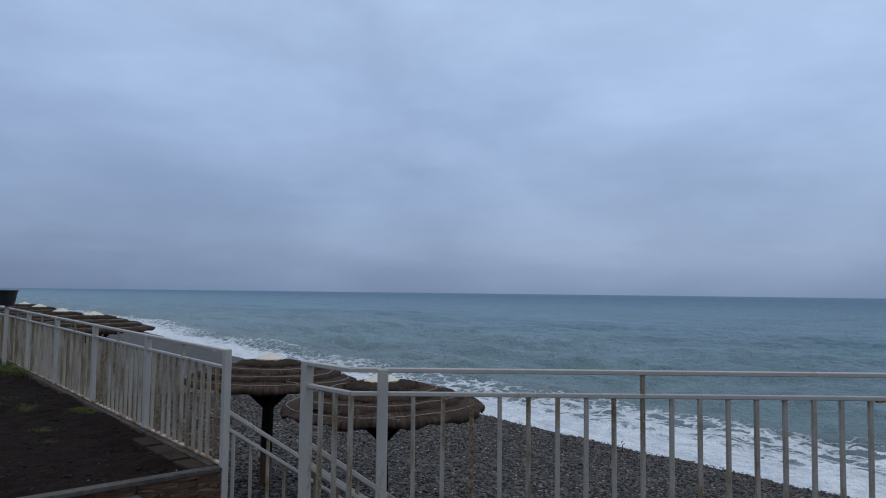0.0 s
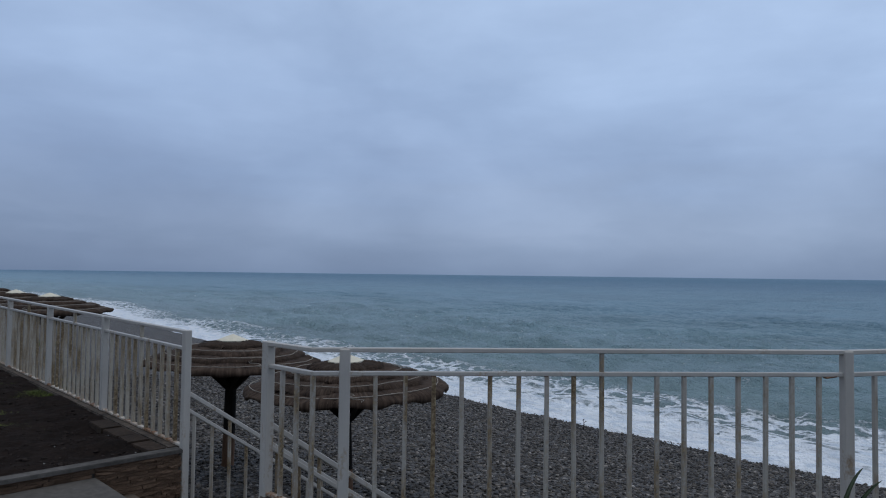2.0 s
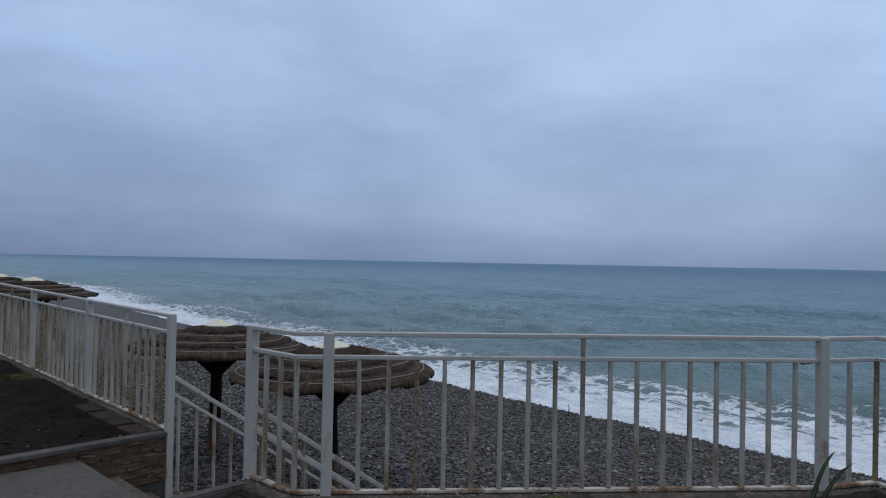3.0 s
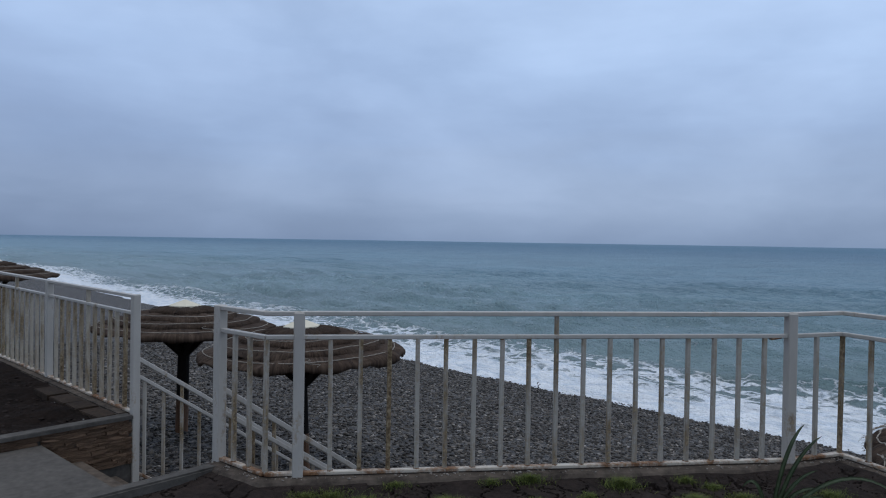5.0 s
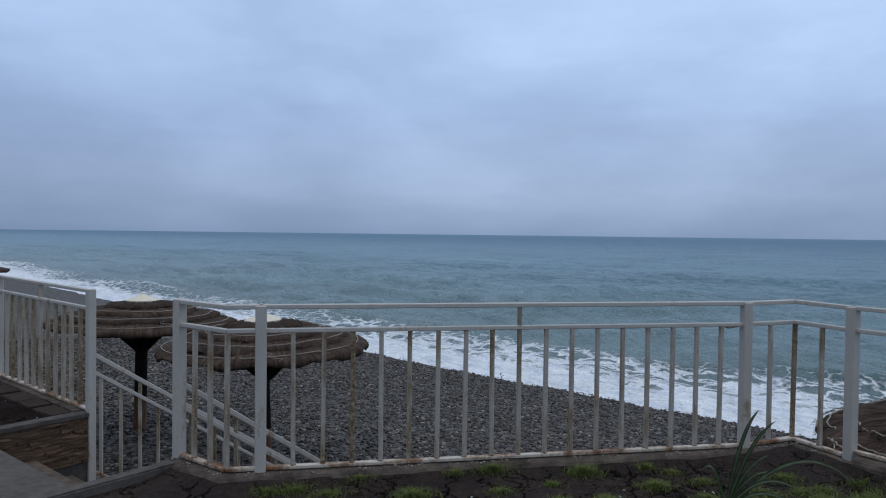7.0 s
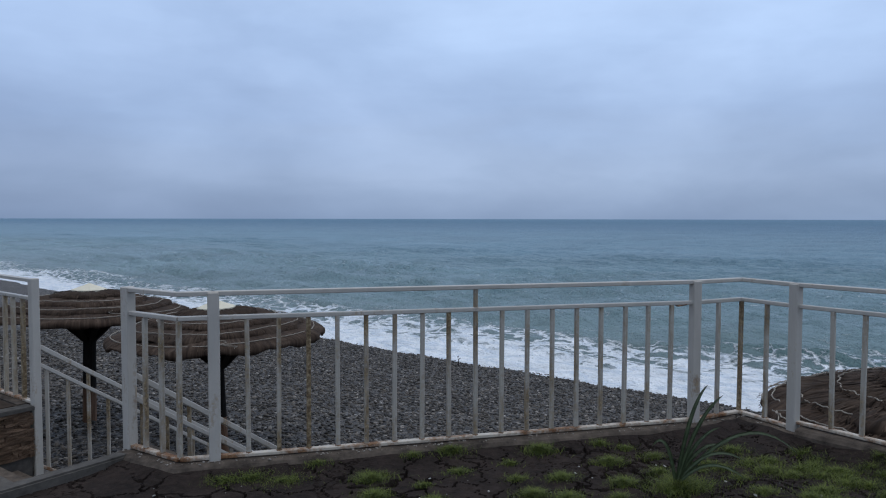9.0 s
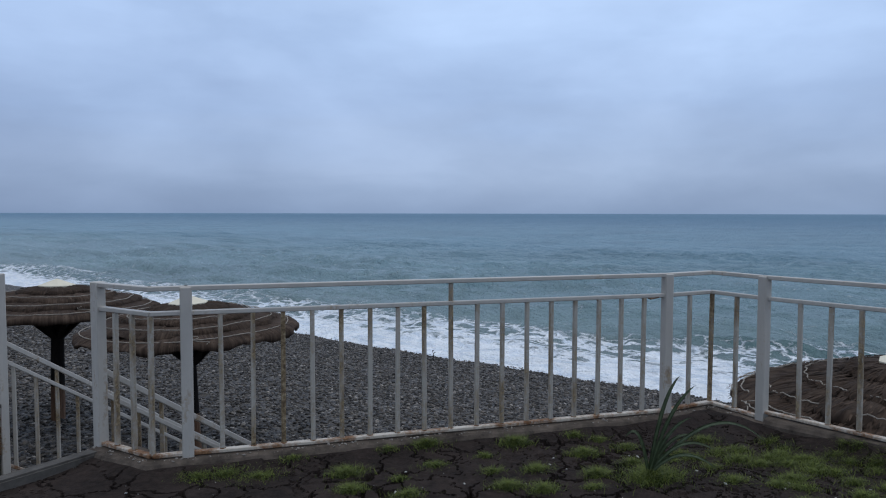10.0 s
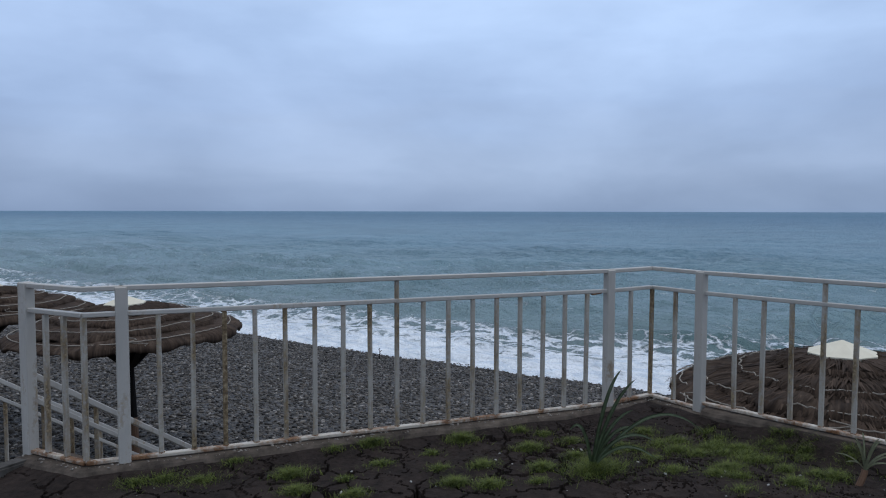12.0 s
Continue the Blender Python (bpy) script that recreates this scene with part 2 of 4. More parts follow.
def leaf_material(name, dark, light, rough=0.5):
    m, n, l, p = material(name)
    geo = n.new("ShaderNodeNewGeometry")
    col = ramp_of(n, [(0.0, dark), (1.0, light)])
    l.new(geo.outputs["Random Per Island"], col.inputs[0])
    grain = tex(n, l, "ShaderNodeTexNoise", 35, Detail=3.0)
    shade = ramp_of(n, [(0.3, (0.8,) * 3), (0.7, (1.2,) * 3)])
    l.new(grain.outputs[0], shade.inputs[0])
    l.new(mixed(n, l, 1.0, col.outputs[0], shade.outputs[0], "MULTIPLY"), p.inputs["Base Color"])
    p.inputs["Roughness"].default_value = rough
    return m


GRASS = leaf_material("short_grass", (0.030, 0.046, 0.007), (0.142, 0.172, 0.024), 0.85)
LEAF = leaf_material("strap_leaf", (0.078, 0.108, 0.054), (0.165, 0.210, 0.108), 0.36)
LEAF_PALE = leaf_material("faded_strap_leaf", (0.20, 0.22, 0.12), (0.46, 0.44, 0.29), 0.5)


def shore_tex(nodes, links, kind, scale, stretch, **inputs):
    """A texture laid along the coast: x follows the shoreline, y leads out to sea."""
    at, mp = nodes.new("ShaderNodeAttribute"), nodes.new("ShaderNodeMapping")
    at.attribute_name = "along"
    mp.inputs["Scale"].default_value = stretch
    links.new(at.outputs["Vector"], mp.inputs[0])
    t = nodes.new(kind)
    t.inputs["Scale"].default_value = scale
    for key, value in inputs.items():
        t.inputs[key].default_value = value
    links.new(mp.outputs[0], t.inputs["Vector"])
    return t


def sea_material():
    """Grey-green water; white water lies where the depth near the shore breaks the swell."""
    m, n, l, p = material("sea_water")
    at = n.new("ShaderNodeAttribute")
    at.attribute_name = "off_shore"
    off = at.outputs["Fac"]
    deep = ramp_of(n, [(0.0, (0.192, 0.245, 0.232)), (0.05, (0.188, 0.278, 0.296)), (0.22, (0.164, 0.270, 0.330)), (1.0, (0.114, 0.202, 0.278))])
    l.new(sums(n, l, "MULTIPLY", off, 1 / 300), deep.inputs[0])
    patch = tex(n, l, "ShaderNodeTexNoise", 0.035, Detail=5.0, Roughness=0.6, stretch=(1, 2.6, 1))
    tone = ramp_of(n, [(0.3, (0.85,) * 3), (0.7, (1.15,) * 3)])
    l.new(patch.outputs[0], tone.inputs[0])
    water = mixed(n, l, 1.0, deep.outputs[0], tone.outputs[0], "MULTIPLY")
    # the roller's face mirrors little sky: that darker green is painted into the colour
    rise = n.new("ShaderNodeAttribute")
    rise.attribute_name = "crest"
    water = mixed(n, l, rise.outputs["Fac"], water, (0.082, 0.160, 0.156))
    # foam: solid by the edge, lace further out
    fa = n.new("ShaderNodeAttribute")
    fa.attribute_name = "foam"
    lace = shore_tex(n, l, "ShaderNodeTexNoise", 0.95, (0.62, 1.0, 1), Detail=8.0, Roughness=0.66, Distortion=0.9)
    fine = tex(n, l, "ShaderNodeTexNoise", 7.0, Detail=5.0, Roughness=0.7, Distortion=0.8)
    # threads of foam between open cells
    push = n.new("ShaderNodeVectorMath")
    push.operation = "MULTIPLY_ADD"
    drift = tex(n, l, "ShaderNodeTexNoise", 0.9, Detail=4.0, Roughness=0.6)
    l.new(drift.outputs["Color"], push.inputs[0])
    push.inputs[1].default_value = (1.6, 1.6, 0)
    run = n.new("ShaderNodeAttribute")
    run.attribute_name = "along"
    flat = n.new("ShaderNodeMapping")
    flat.inputs["Scale"].default_value = (0.62, 0.95, 1)
    l.new(run.outputs["Vector"], flat.inputs[0])
    l.new(flat.outputs[0], push.inputs[2])
    net = n.new("ShaderNodeTexVoronoi")
    net.feature = "DISTANCE_TO_EDGE"
    net.inputs["Scale"].default_value = 1.5
    l.new(push.outputs[0], net.inputs["Vector"])
    thread = ramp_of(n, [(0.0, (1, 1, 1)), (0.20, (0, 0, 0))])
    l.new(net.outputs["Distance"], thread.inputs[0])
    level = sums(n, l, "ADD", sums(n, l, "MULTIPLY", lace.outputs[0], 0.90), sums(n, l, "MULTIPLY", fine.outputs[0], 0.42))
    level = sums(n, l, "ADD", level, sums(n, l, "MULTIPLY", thread.outputs[0], 0.42))
    level = sums(n, l, "ADD", sums(n, l, "SUBTRACT", level, 0.25), fa.outputs["Fac"])
    mask = ramp_of(n, [(0.80, (0, 0, 0)), (0.90, (0.45, 0.45, 0.45)), (1.0, (1, 1, 1))])
    half = sums(n, l, "MULTIPLY", level, 0.93)
    l.new(half, mask.inputs[0])
    white = ramp_of(n, [(0.36, (0.68, 0.75, 0.82)), (0.56, (0.92, 0.945, 0.96))])
    churn = shore_tex(n, l, "ShaderNodeTexNoise", 1.7, (0.75, 1.0, 1), Detail=7.0, Roughness=0.62, Distortion=0.9)
    l.new(churn.outputs[0], white.inputs[0])
    l.new(mixed(n, l, mask.outputs[0], water, white.outputs[0]), p.inputs["Base Color"])
    rough = ramp_of(n, [(0, (0.22,) * 3), (1, (0.9,) * 3)])
    l.new(mask.outputs[0], rough.inputs[0])
    # far off, the unresolved chop makes the surface rougher
    chop = ramp_of(n, [(0.0, (0,) * 3), (0.15, (0.16,) * 3), (1.0, (0.48,) * 3)])
    l.new(sums(n, l, "MULTIPLY", off, 1 / 700), chop.inputs[0])
    l.new(sums(n, l, "ADD", rough.outputs[0], chop.outputs[0]), p.inputs["Roughness"])
    p.inputs["IOR"].default_value = 1.33
    p.inputs["Specular IOR Level"].default_value = 0.20
    r1 = shore_tex(n, l, "ShaderNodeTexNoise", 0.75, (0.85, 0.95, 1), Detail=8.0, Roughness=0.62, Distortion=0.4)
    r2 = shore_tex(n, l, "ShaderNodeTexNoise", 3.2, (0.9, 1.0, 1), Detail=4.0, Roughness=0.6)
    waves = sums(n, l, "ADD", r1.outputs[0], sums(n, l, "MULTIPLY", r2.outputs[0], 0.42))
    waves = sums(n, l, "ADD", waves, sums(n, l, "MULTIPLY", mask.outputs[0], 0.12))
    bumped(n, l, p, waves, 1.0, 0.9)
    return m


SEA = sea_material()

# ---------------------------------------------------------------- mesh helpers


def part(name, bm, mat, parent=None, label="", at=(0, 0, 0)):
    """A bmesh, or a ready mesh, as one object: under parent, or at top level."""
    if isinstance(bm, bmesh.types.BMesh):
        me = bpy.data.meshes.new(name)
        bm.to_mesh(me)
        bm.free()
    else:
        me = bm
    if mat and not me.materials:
        me.materials.append(mat)
    ob = new(name, me)
    ob.location = at
    if parent:
        ob.parent = parent
    return tagged(ob, label)


def thing(name, at, label, category, group=""):
    return_value = new(name)
    return_value.location = at
    return_value.empty_display_size = 0.2
    return tagged(return_value, label, category, group)


def bar(a, b, w, h, bevel=0.004, up=(0, 0, 1)):
    """A square tube from a to b, w wide and h high."""
    a, b = Vector(a), Vector(b)
    d = (b - a).normalized()
    side = d.cross(Vector(up))
    side = side.normalized() if side.length > 1e-4 else Vector((1, 0, 0))
    top = side.cross(d).normalized()
    bm = bmesh.new()
    vs = [bm.verts.new(e + side * sx * w / 2 + top * sz * h / 2) for e in (a, b) for sx, sz in ((-1, -1), (1, -1), (1, 1), (-1, 1))]
    for f in ((3, 2, 1, 0), (4, 5, 6, 7), (0, 1, 5, 4), (1, 2, 6, 5), (2, 3, 7, 6), (3, 0, 4, 7)):
        bm.faces.new([vs[i] for i in f])
    if bevel:
        bmesh.ops.bevel(bm, geom=bm.edges[:], offset=bevel, segments=1, affect="EDGES")
    bmesh.ops.recalc_face_normals(bm, faces=bm.faces[:])
    return bm


def block(x0, x1, y0, y1, z0, z1, bevel=0.0):
    bm = bmesh.new()
    bmesh.ops.create_cube(bm, size=1.0, matrix=Matrix.Translation(((x0 + x1) / 2, (y0 + y1) / 2, (z0 + z1) / 2)) @ Matrix.Diagonal((x1 - x0, y1 - y0, z1 - z0, 1)))
    if bevel:
        bmesh.ops.bevel(bm, geom=bm.edges[:], offset=bevel, segments=1, affect="EDGES")
    return bm


def prism(points, z0, z1, bevel=0.0):
    """An upright block over a plan outline."""
    bm = bmesh.new()
    low = [bm.verts.new((x, y, z0)) for x, y in points]
    top = [bm.verts.new((x, y, z1)) for x, y in points]
    bm.faces.new(top)
    bm.faces.new(low[::-1])
    k = len(points)
    for i in range(k):
        bm.faces.new((low[i], low[(i + 1) % k], top[(i + 1) % k], top[i]))
    bmesh.ops.recalc_face_normals(bm, faces=bm.faces[:])
    if bevel:
        bmesh.ops.bevel(bm, geom=[e for e in bm.edges if abs(e.verts[0].co.z - z1) + abs(e.verts[1].co.z - z1) < 1e-5], offset=bevel, segments=2, affect="EDGES")
    return bm


def mesh_of(name, verts, faces, smooth=False, **floats):
    """A mesh from arrays; floats: per-vertex attributes."""
    me = bpy.data.meshes.new(name)
    me.from_pydata(np.asarray(verts, float).tolist() if len(verts) < 5 else np.asarray(verts, float), [], np.asarray(faces).tolist())
    for key, value in floats.items():
        value = np.asarray(value, np.float32)
        if value.ndim == 1:
            me.attributes.new(key, "FLOAT", "POINT").data.foreach_set("value", value)
        else:
            me.attributes.new(key, "FLOAT_VECTOR", "POINT").data.foreach_set("vector", value.ravel())
    if smooth:
        me.polygons.foreach_set("use_smooth", np.ones(len(me.polygons), bool))
    me.update()
    return me


def grid_faces(rows, cols):
    i = np.arange((rows - 1) * (cols - 1))
    r, c = i // (cols - 1), i % (cols - 1)
    a = r * cols + c
    return np.stack([a, a + 1, a + cols + 1, a + cols], 1)


def fbm(x, y, seed, octaves=5, gain=0.5):
    """Smooth value noise in numpy, about -1 to 1."""
    total, amp = np.zeros(np.broadcast(x, y).shape), 1.0
    for o in range(octaves):
        g = np.random.RandomState(seed + o).rand(257, 257) * 2 - 1
        xs, ys = (x * 2**o + 31.7 * o) % 256, (y * 2**o + 17.3 * o) % 256
        xi, yi = xs.astype(int), ys.astype(int)
        fx, fy = xs - xi, ys - yi
        fx, fy = fx * fx * (3 - 2 * fx), fy * fy * (3 - 2 * fy)
        total += amp * ((g[xi, yi] * (1 - fx) + g[xi + 1, yi] * fx) * (1 - fy) + (g[xi, yi + 1] * (1 - fx) + g[xi + 1, yi + 1] * fx) * fy)
        amp *= gain
    return total


# ---------------------------------------------------------------- plan
# Shore frame: U points out to sea, N along the coast.
U, N = Vector((0.741, 0.671)), Vector((-0.671, 0.741))
P1, C12, P2 = Vector((-0.972, 4.640)), Vector((-0.627, 4.290)), Vector((-0.430, 4.300))
P3, C34, P4 = Vector((2.822, 4.372)), Vector((3.270, 4.480)), Vector((3.375, 4.045))
RIGHT = Vector((0.398, -0.915)).normalized()
L0 = Vector((-1.985, 6.120))
SEA_Z = -3.5


def plan(p, q):
    return N * p + U * q


def shore_q(p):
    return 18.85 + 0.06 * np.clip(p, -60, 110) + 0.00062 * np.clip(p, 0, 110) ** 2


def beach_z(p, q):
    s = np.clip((q - 8.5) / (shore_q(p) - 8.5), 0, 6)
    rise = 0.45 / (1 + np.exp(-(p - 19) / 2.0)) * np.clip(1 - s, 0, 1)
    return -2.48 - 1.02 * s**1.25 + rise + 0.05 * fbm(p * 0.35, q * 0.5, 11, 3) * np.clip(1.2 - s, 0.15, 1)


# ---------------------------------------------------------------- ground, beach, sea
def build_beach():
    p = np.concatenate([-np.geomspace(900, 14, 26), np.linspace(-13, 45, 240), np.geomspace(45.5, 1500, 60)])
    q = np.concatenate([np.linspace(2.4, 26, 130), np.geomspace(26.5, 120, 24)])
    pp, qq = np.meshgrid(p, q, indexing="ij")
    z = np.maximum(beach_z(pp, qq), -9.0)
    v = np.stack([N.x * pp + U.x * qq, N.y * pp + U.y * qq, z], -1).reshape(-1, 3)
    me = mesh_of("ground", v, grid_faces(len(p), len(q)), True)
    tagged(part("ground", me, SHINGLE), "grey shingle beach sloping down to the sea", "beach", kind="structure")


def build_sea():
    p = np.concatenate([-np.geomspace(4600, 30, 70), np.linspace(-29.6, 70, 330), np.geomspace(70.6, 4600, 90)])
    o = np.concatenate([np.linspace(-2.0, 70, 300), np.geomspace(70.3, 4700, 170)])
    pp, oo = np.meshgrid(p, o, indexing="ij")
    qs = shore_q(pp)
    qq = qs + oo
    warp = fbm(pp * 0.045, oo * 0.03, 3, 3)
    near = np.clip(1 - (oo - 5) / 300, 0, 1)
    z = 0.18 * np.sin(oo * 0.42 + 2.2 * warp) + 0.13 * np.sin(oo * 0.83 + pp * 0.11 + 3 * warp) + 0.27 * fbm(pp * 0.17, oo * 0.42, 21, 5, 0.6)
    ridge = 1 - np.abs(fbm(pp * 0.22, oo * 0.55, 27, 4))
    z += 0.30 * np.clip(ridge - 0.72, 0, 1) / 0.28 * np.clip(fbm(pp * 0.05, oo * 0.07, 29, 2) + 0.35, 0, 1)
    z *= np.clip(oo / 9, 0, 1) * near
    # one breaking roller and the flat wash inside it
    crest = np.interp(pp, [0, 20], [7.6, 5.6]) + 1.0 * fbm(pp * 0.07, pp * 0 + 3.1, 5, 3)
    lift = np.clip(0.60 + 0.9 * fbm(pp * 0.06, pp * 0 + 9.2, 8, 2), 0.0, 1.0)
    lift = lift * np.interp(pp, [-6, 3, 12, 22], [0.35, 0.9, 0.9, 0.45])
    d = oo - crest
    z += 0.55 * lift * np.exp(-np.where(d < 0, (d / 0.42) ** 2, (d / 1.6) ** 2))
    # where the roller's unreflecting face is coloured darker
    crest_dark = np.clip(0.9 * lift * np.exp(-np.where(d < 0, (d / 0.9) ** 2, (d / 1.5) ** 2)), 0, 0.85)
    z += 0.05 * fbm(pp * 0.9, oo * 0.9, 14, 3) * np.clip(1 - oo / 10, 0, 1)
    edge = 0.55 * fbm(pp * 0.22, pp * 0 + 1.7, 31, 4)
    z += 0.07 * np.clip(1 - np.abs(oo - edge - 0.6) / 1.2, 0, 1)
    # white water: a broad wash by the edge, and the roller's crest
    reach = (1.0 + 0.30 * fbm(pp * 0.11, pp * 0 + 5, 41, 3)) * np.interp(pp, [-8, 1, 9, 45], [1.48, 1.20, 0.94, 0.84])
    foam = np.interp(oo / reach, [0, 1.9, 3.0, 5.2, 8.0, 10.0], [0.86, 0.74, 0.56, 0.38, 0.22, -0.10])
    foam += 0.10 * fbm(pp * 0.35, oo * 0.6, 44, 3)
    foam -= 0.16 * lift * np.exp(-((d - 0.5) / 1.2) ** 2)
    foam = np.maximum(foam, 0.50 * lift * np.exp(-((d + 0.55) / 0.40) ** 2))
    foam = np.where(oo > 40, -0.3, foam)
    v = np.stack([N.x * pp + U.x * qq, N.y * pp + U.y * qq, SEA_Z + z], -1).reshape(-1, 3)
    me = mesh_of("water", v, grid_faces(len(p), len(o)), True, off_shore=np.clip(oo, 0, 3000).ravel(), foam=foam.ravel(), crest=crest_dark.ravel(), along=np.stack([pp, oo, 0 * pp], -1).reshape(-1, 3))
    tagged(part("water", me, SEA), "choppy grey-green sea with white surf along the beach", "sea", kind="structure")


build_beach()
build_sea()

# landward ground, closing the place behind
back = [plan(-900, 2.2), plan(1500, 2.2), plan(1500, -1500), plan(-900, -1500)]
tagged(part("ground_landward", prism([tuple(c) for c in back], -4.0, -0.62), SOIL_DARK), "dark bare ground behind the promenade", "ground", kind="structure")

# ---------------------------------------------------------------- terrace
KERB_Z, BED_Z, SLAB_Z, SIDE_Z = -0.004, -0.062, -0.16, 0.044
WALK_NEAR, WALK_FAR = 4.12, 5.86  # the walk lies between these lines along N
R_END = P4 + RIGHT * 9.0
near_edge = [P1, C12, P2, P3, C34, P4]


def inside(px, py, poly):
    hit = np.zeros(px.shape, bool)
    for (ax, ay), (bx, by) in zip(poly, poly[1:] + poly[:1]):
        cut = (ay > py) != (by > py)
        with np.errstate(divide="ignore", invalid="ignore"):
            hit ^= cut & (px < (bx - ax) * (py - ay) / (by - ay) + ax)
    return hit


def crack_depth(x, y, count, seed, region):
    """How deep the drying cracks are at each place, 0 to 1."""
    rs = np.random.RandomState(seed)
    cx, cy = rs.uniform(region[0], region[1], count), rs.uniform(region[2], region[3], count)
    wx, wy = x + 0.055 * fbm(x * 6, y * 6, 51, 5, 0.6), y + 0.055 * fbm(x * 6 + 9, y * 6, 55, 5, 0.6)
    out = np.zeros(x.shape)
    for i in range(0, x.size, 20000):
        d = np.sqrt((wx.flat[i:i + 20000][:, None] - cx) ** 2 + (wy.flat[i:i + 20000][:, None] - cy) ** 2)
        d.partition(1, axis=1)
        out.flat[i:i + 20000] = d[:, 1] - d[:, 0]
    width = 0.009 + 0.009 * np.clip(fbm(x * 2.1, y * 2.1, 61, 3), -0.6, 1)
    return np.clip(3.2 * (1 - out / np.maximum(width, 0.001)), 0, 1) * (width > 0.002)


def soil_sheet(name, x0, x1, y0, y1, step, outline, z, lumps, cracks, mat, label, tilt=0.0):
    xs, ys = np.arange(x0, x1 + step, step), np.arange(y0, y1 + step, step)
    xx, yy = np.meshgrid(xs, ys, indexing="ij")
    zz = z + tilt * np.clip((xx - L0.x) * N.x + (yy - L0.y) * N.y, 0, 40) + lumps * fbm(xx * 2.2, yy * 2.2, 71, 4) + lumps * 0.3 * fbm(xx * 12, yy * 12, 75, 3)
    if cracks:
        # earth heaped against the kerb
        gap = np.full(xx.shape, 9.0)
        for a, b in zip(near_edge, near_edge[1:] + [R_END]):
            t = np.clip(((xx - a.x) * (b.x - a.x) + (yy - a.y) * (b.y - a.y)) / (b - a).length_squared, 0, 1)
            gap = np.minimum(gap, np.hypot(xx - a.x - t * (b.x - a.x), yy - a.y - t * (b.y - a.y)))
        firm = np.clip((gap - 0.10) / 0.12, 0, 1)
        zz -= firm * (0.060 * crack_depth(xx, yy, cracks, 5, (x0, x1, y0, y1)) + 0.014 * crack_depth(xx, yy, cracks * 3, 9, (x0, x1, y0, y1)) * np.clip(3 * fbm(xx * 1.3, yy * 1.3, 95, 2) - 0.6, 0, 1))
        zz += (0.029 + 0.012 * np.clip((xx - 2.3) / 0.6, 0, 1) + 0.055 * np.clip((xx - 3.42) / 0.15, 0, 1) + 0.009 * fbm(xx * 2.5, yy * 2.5, 98, 3)) * np.exp(-((gap - 0.09) / 0.15) ** 2)
    faces = grid_faces(len(xs), len(ys))
    mid = inside(xx.ravel()[faces].mean(1), yy.ravel()[faces].mean(1), outline)
    me = mesh_of(name, np.stack([xx, yy, zz], -1).reshape(-1, 3), faces[mid], not cracks)
    return tagged(part(name, me, mat), label, "soil", kind="structure")


bed = [tuple(c) for c in near_edge] + [tuple(R_END), (9.0, -9.0), tuple(plan(WALK_NEAR, -14)), tuple(plan(WALK_NEAR, 2.3))]
soil_sheet("soil_bed", -2.2, 5.4, 2.4, 4.75, 0.008, bed, BED_Z, 0.0045, 380, SOIL, "dark damp soil with drying cracks")
core = [(-0.62, 4.24), (2.84, 4.32), (3.25, 4.42), tuple(P4 - RIGHT * 0.02), tuple(R_END), (9.0, -9.0), tuple(plan(WALK_NEAR - 0.1, -14)), tuple(plan(WALK_NEAR - 0.1, 2.2)), (-0.97, 4.56)]
tagged(part("terrace_base", prism(core, -2.9, BED_Z - 0.06), SOIL), "earth core of the terrace bed", "ground", kind="structure")

far_bed = [tuple(plan(WALK_FAR, 2.535)), tuple(plan(WALK_FAR, -14)), tuple(plan(40, -14)), tuple(plan(40, 2.535))]
soil_sheet("soil_bed_far", -14.0, -1.6, 2.0, 17.0, 0.035, far_bed, -0.10, 0.036, 0, SOIL_DARK, "dark loose soil behind the long fence", 0.013)
tagged(part("terrace_base_far", prism([tuple(plan(WALK_FAR + 0.03, 2.5)), tuple(plan(WALK_FAR + 0.03, -14)), tuple(plan(60, -14)), tuple(plan(60, 2.5))], -2.9, -0.19), SOIL_DARK), "earth core of the long terrace bed", "ground", kind="structure")


def strip(name, line, wide_in, wide_out, z0, z1, mat, label, bevel=0.012):
    """A kerb or wall along a line; wide_in lies to the line's right hand."""
    pts = [Vector(c) for c in line]
    left, right = [], []
    for i, c in enumerate(pts):
        d0 = (c - pts[i - 1]).normalized() if i else (pts[1] - c).normalized()
        d1 = (pts[i + 1] - c).normalized() if i < len(pts) - 1 else d0
        t = (d0 + d1).normalized()
        nrm = Vector((t.y, -t.x))
        k = 1 / max(0.45, nrm.dot(Vector((d1.y, -d1.x))))
        right.append(tuple(c + nrm * wide_in * k))
        left.append(tuple(c - nrm * wide_out * k))
    return tagged(part(name, prism(right + left[::-1], z0, z1, bevel), mat), label, "kerb", kind="structure")


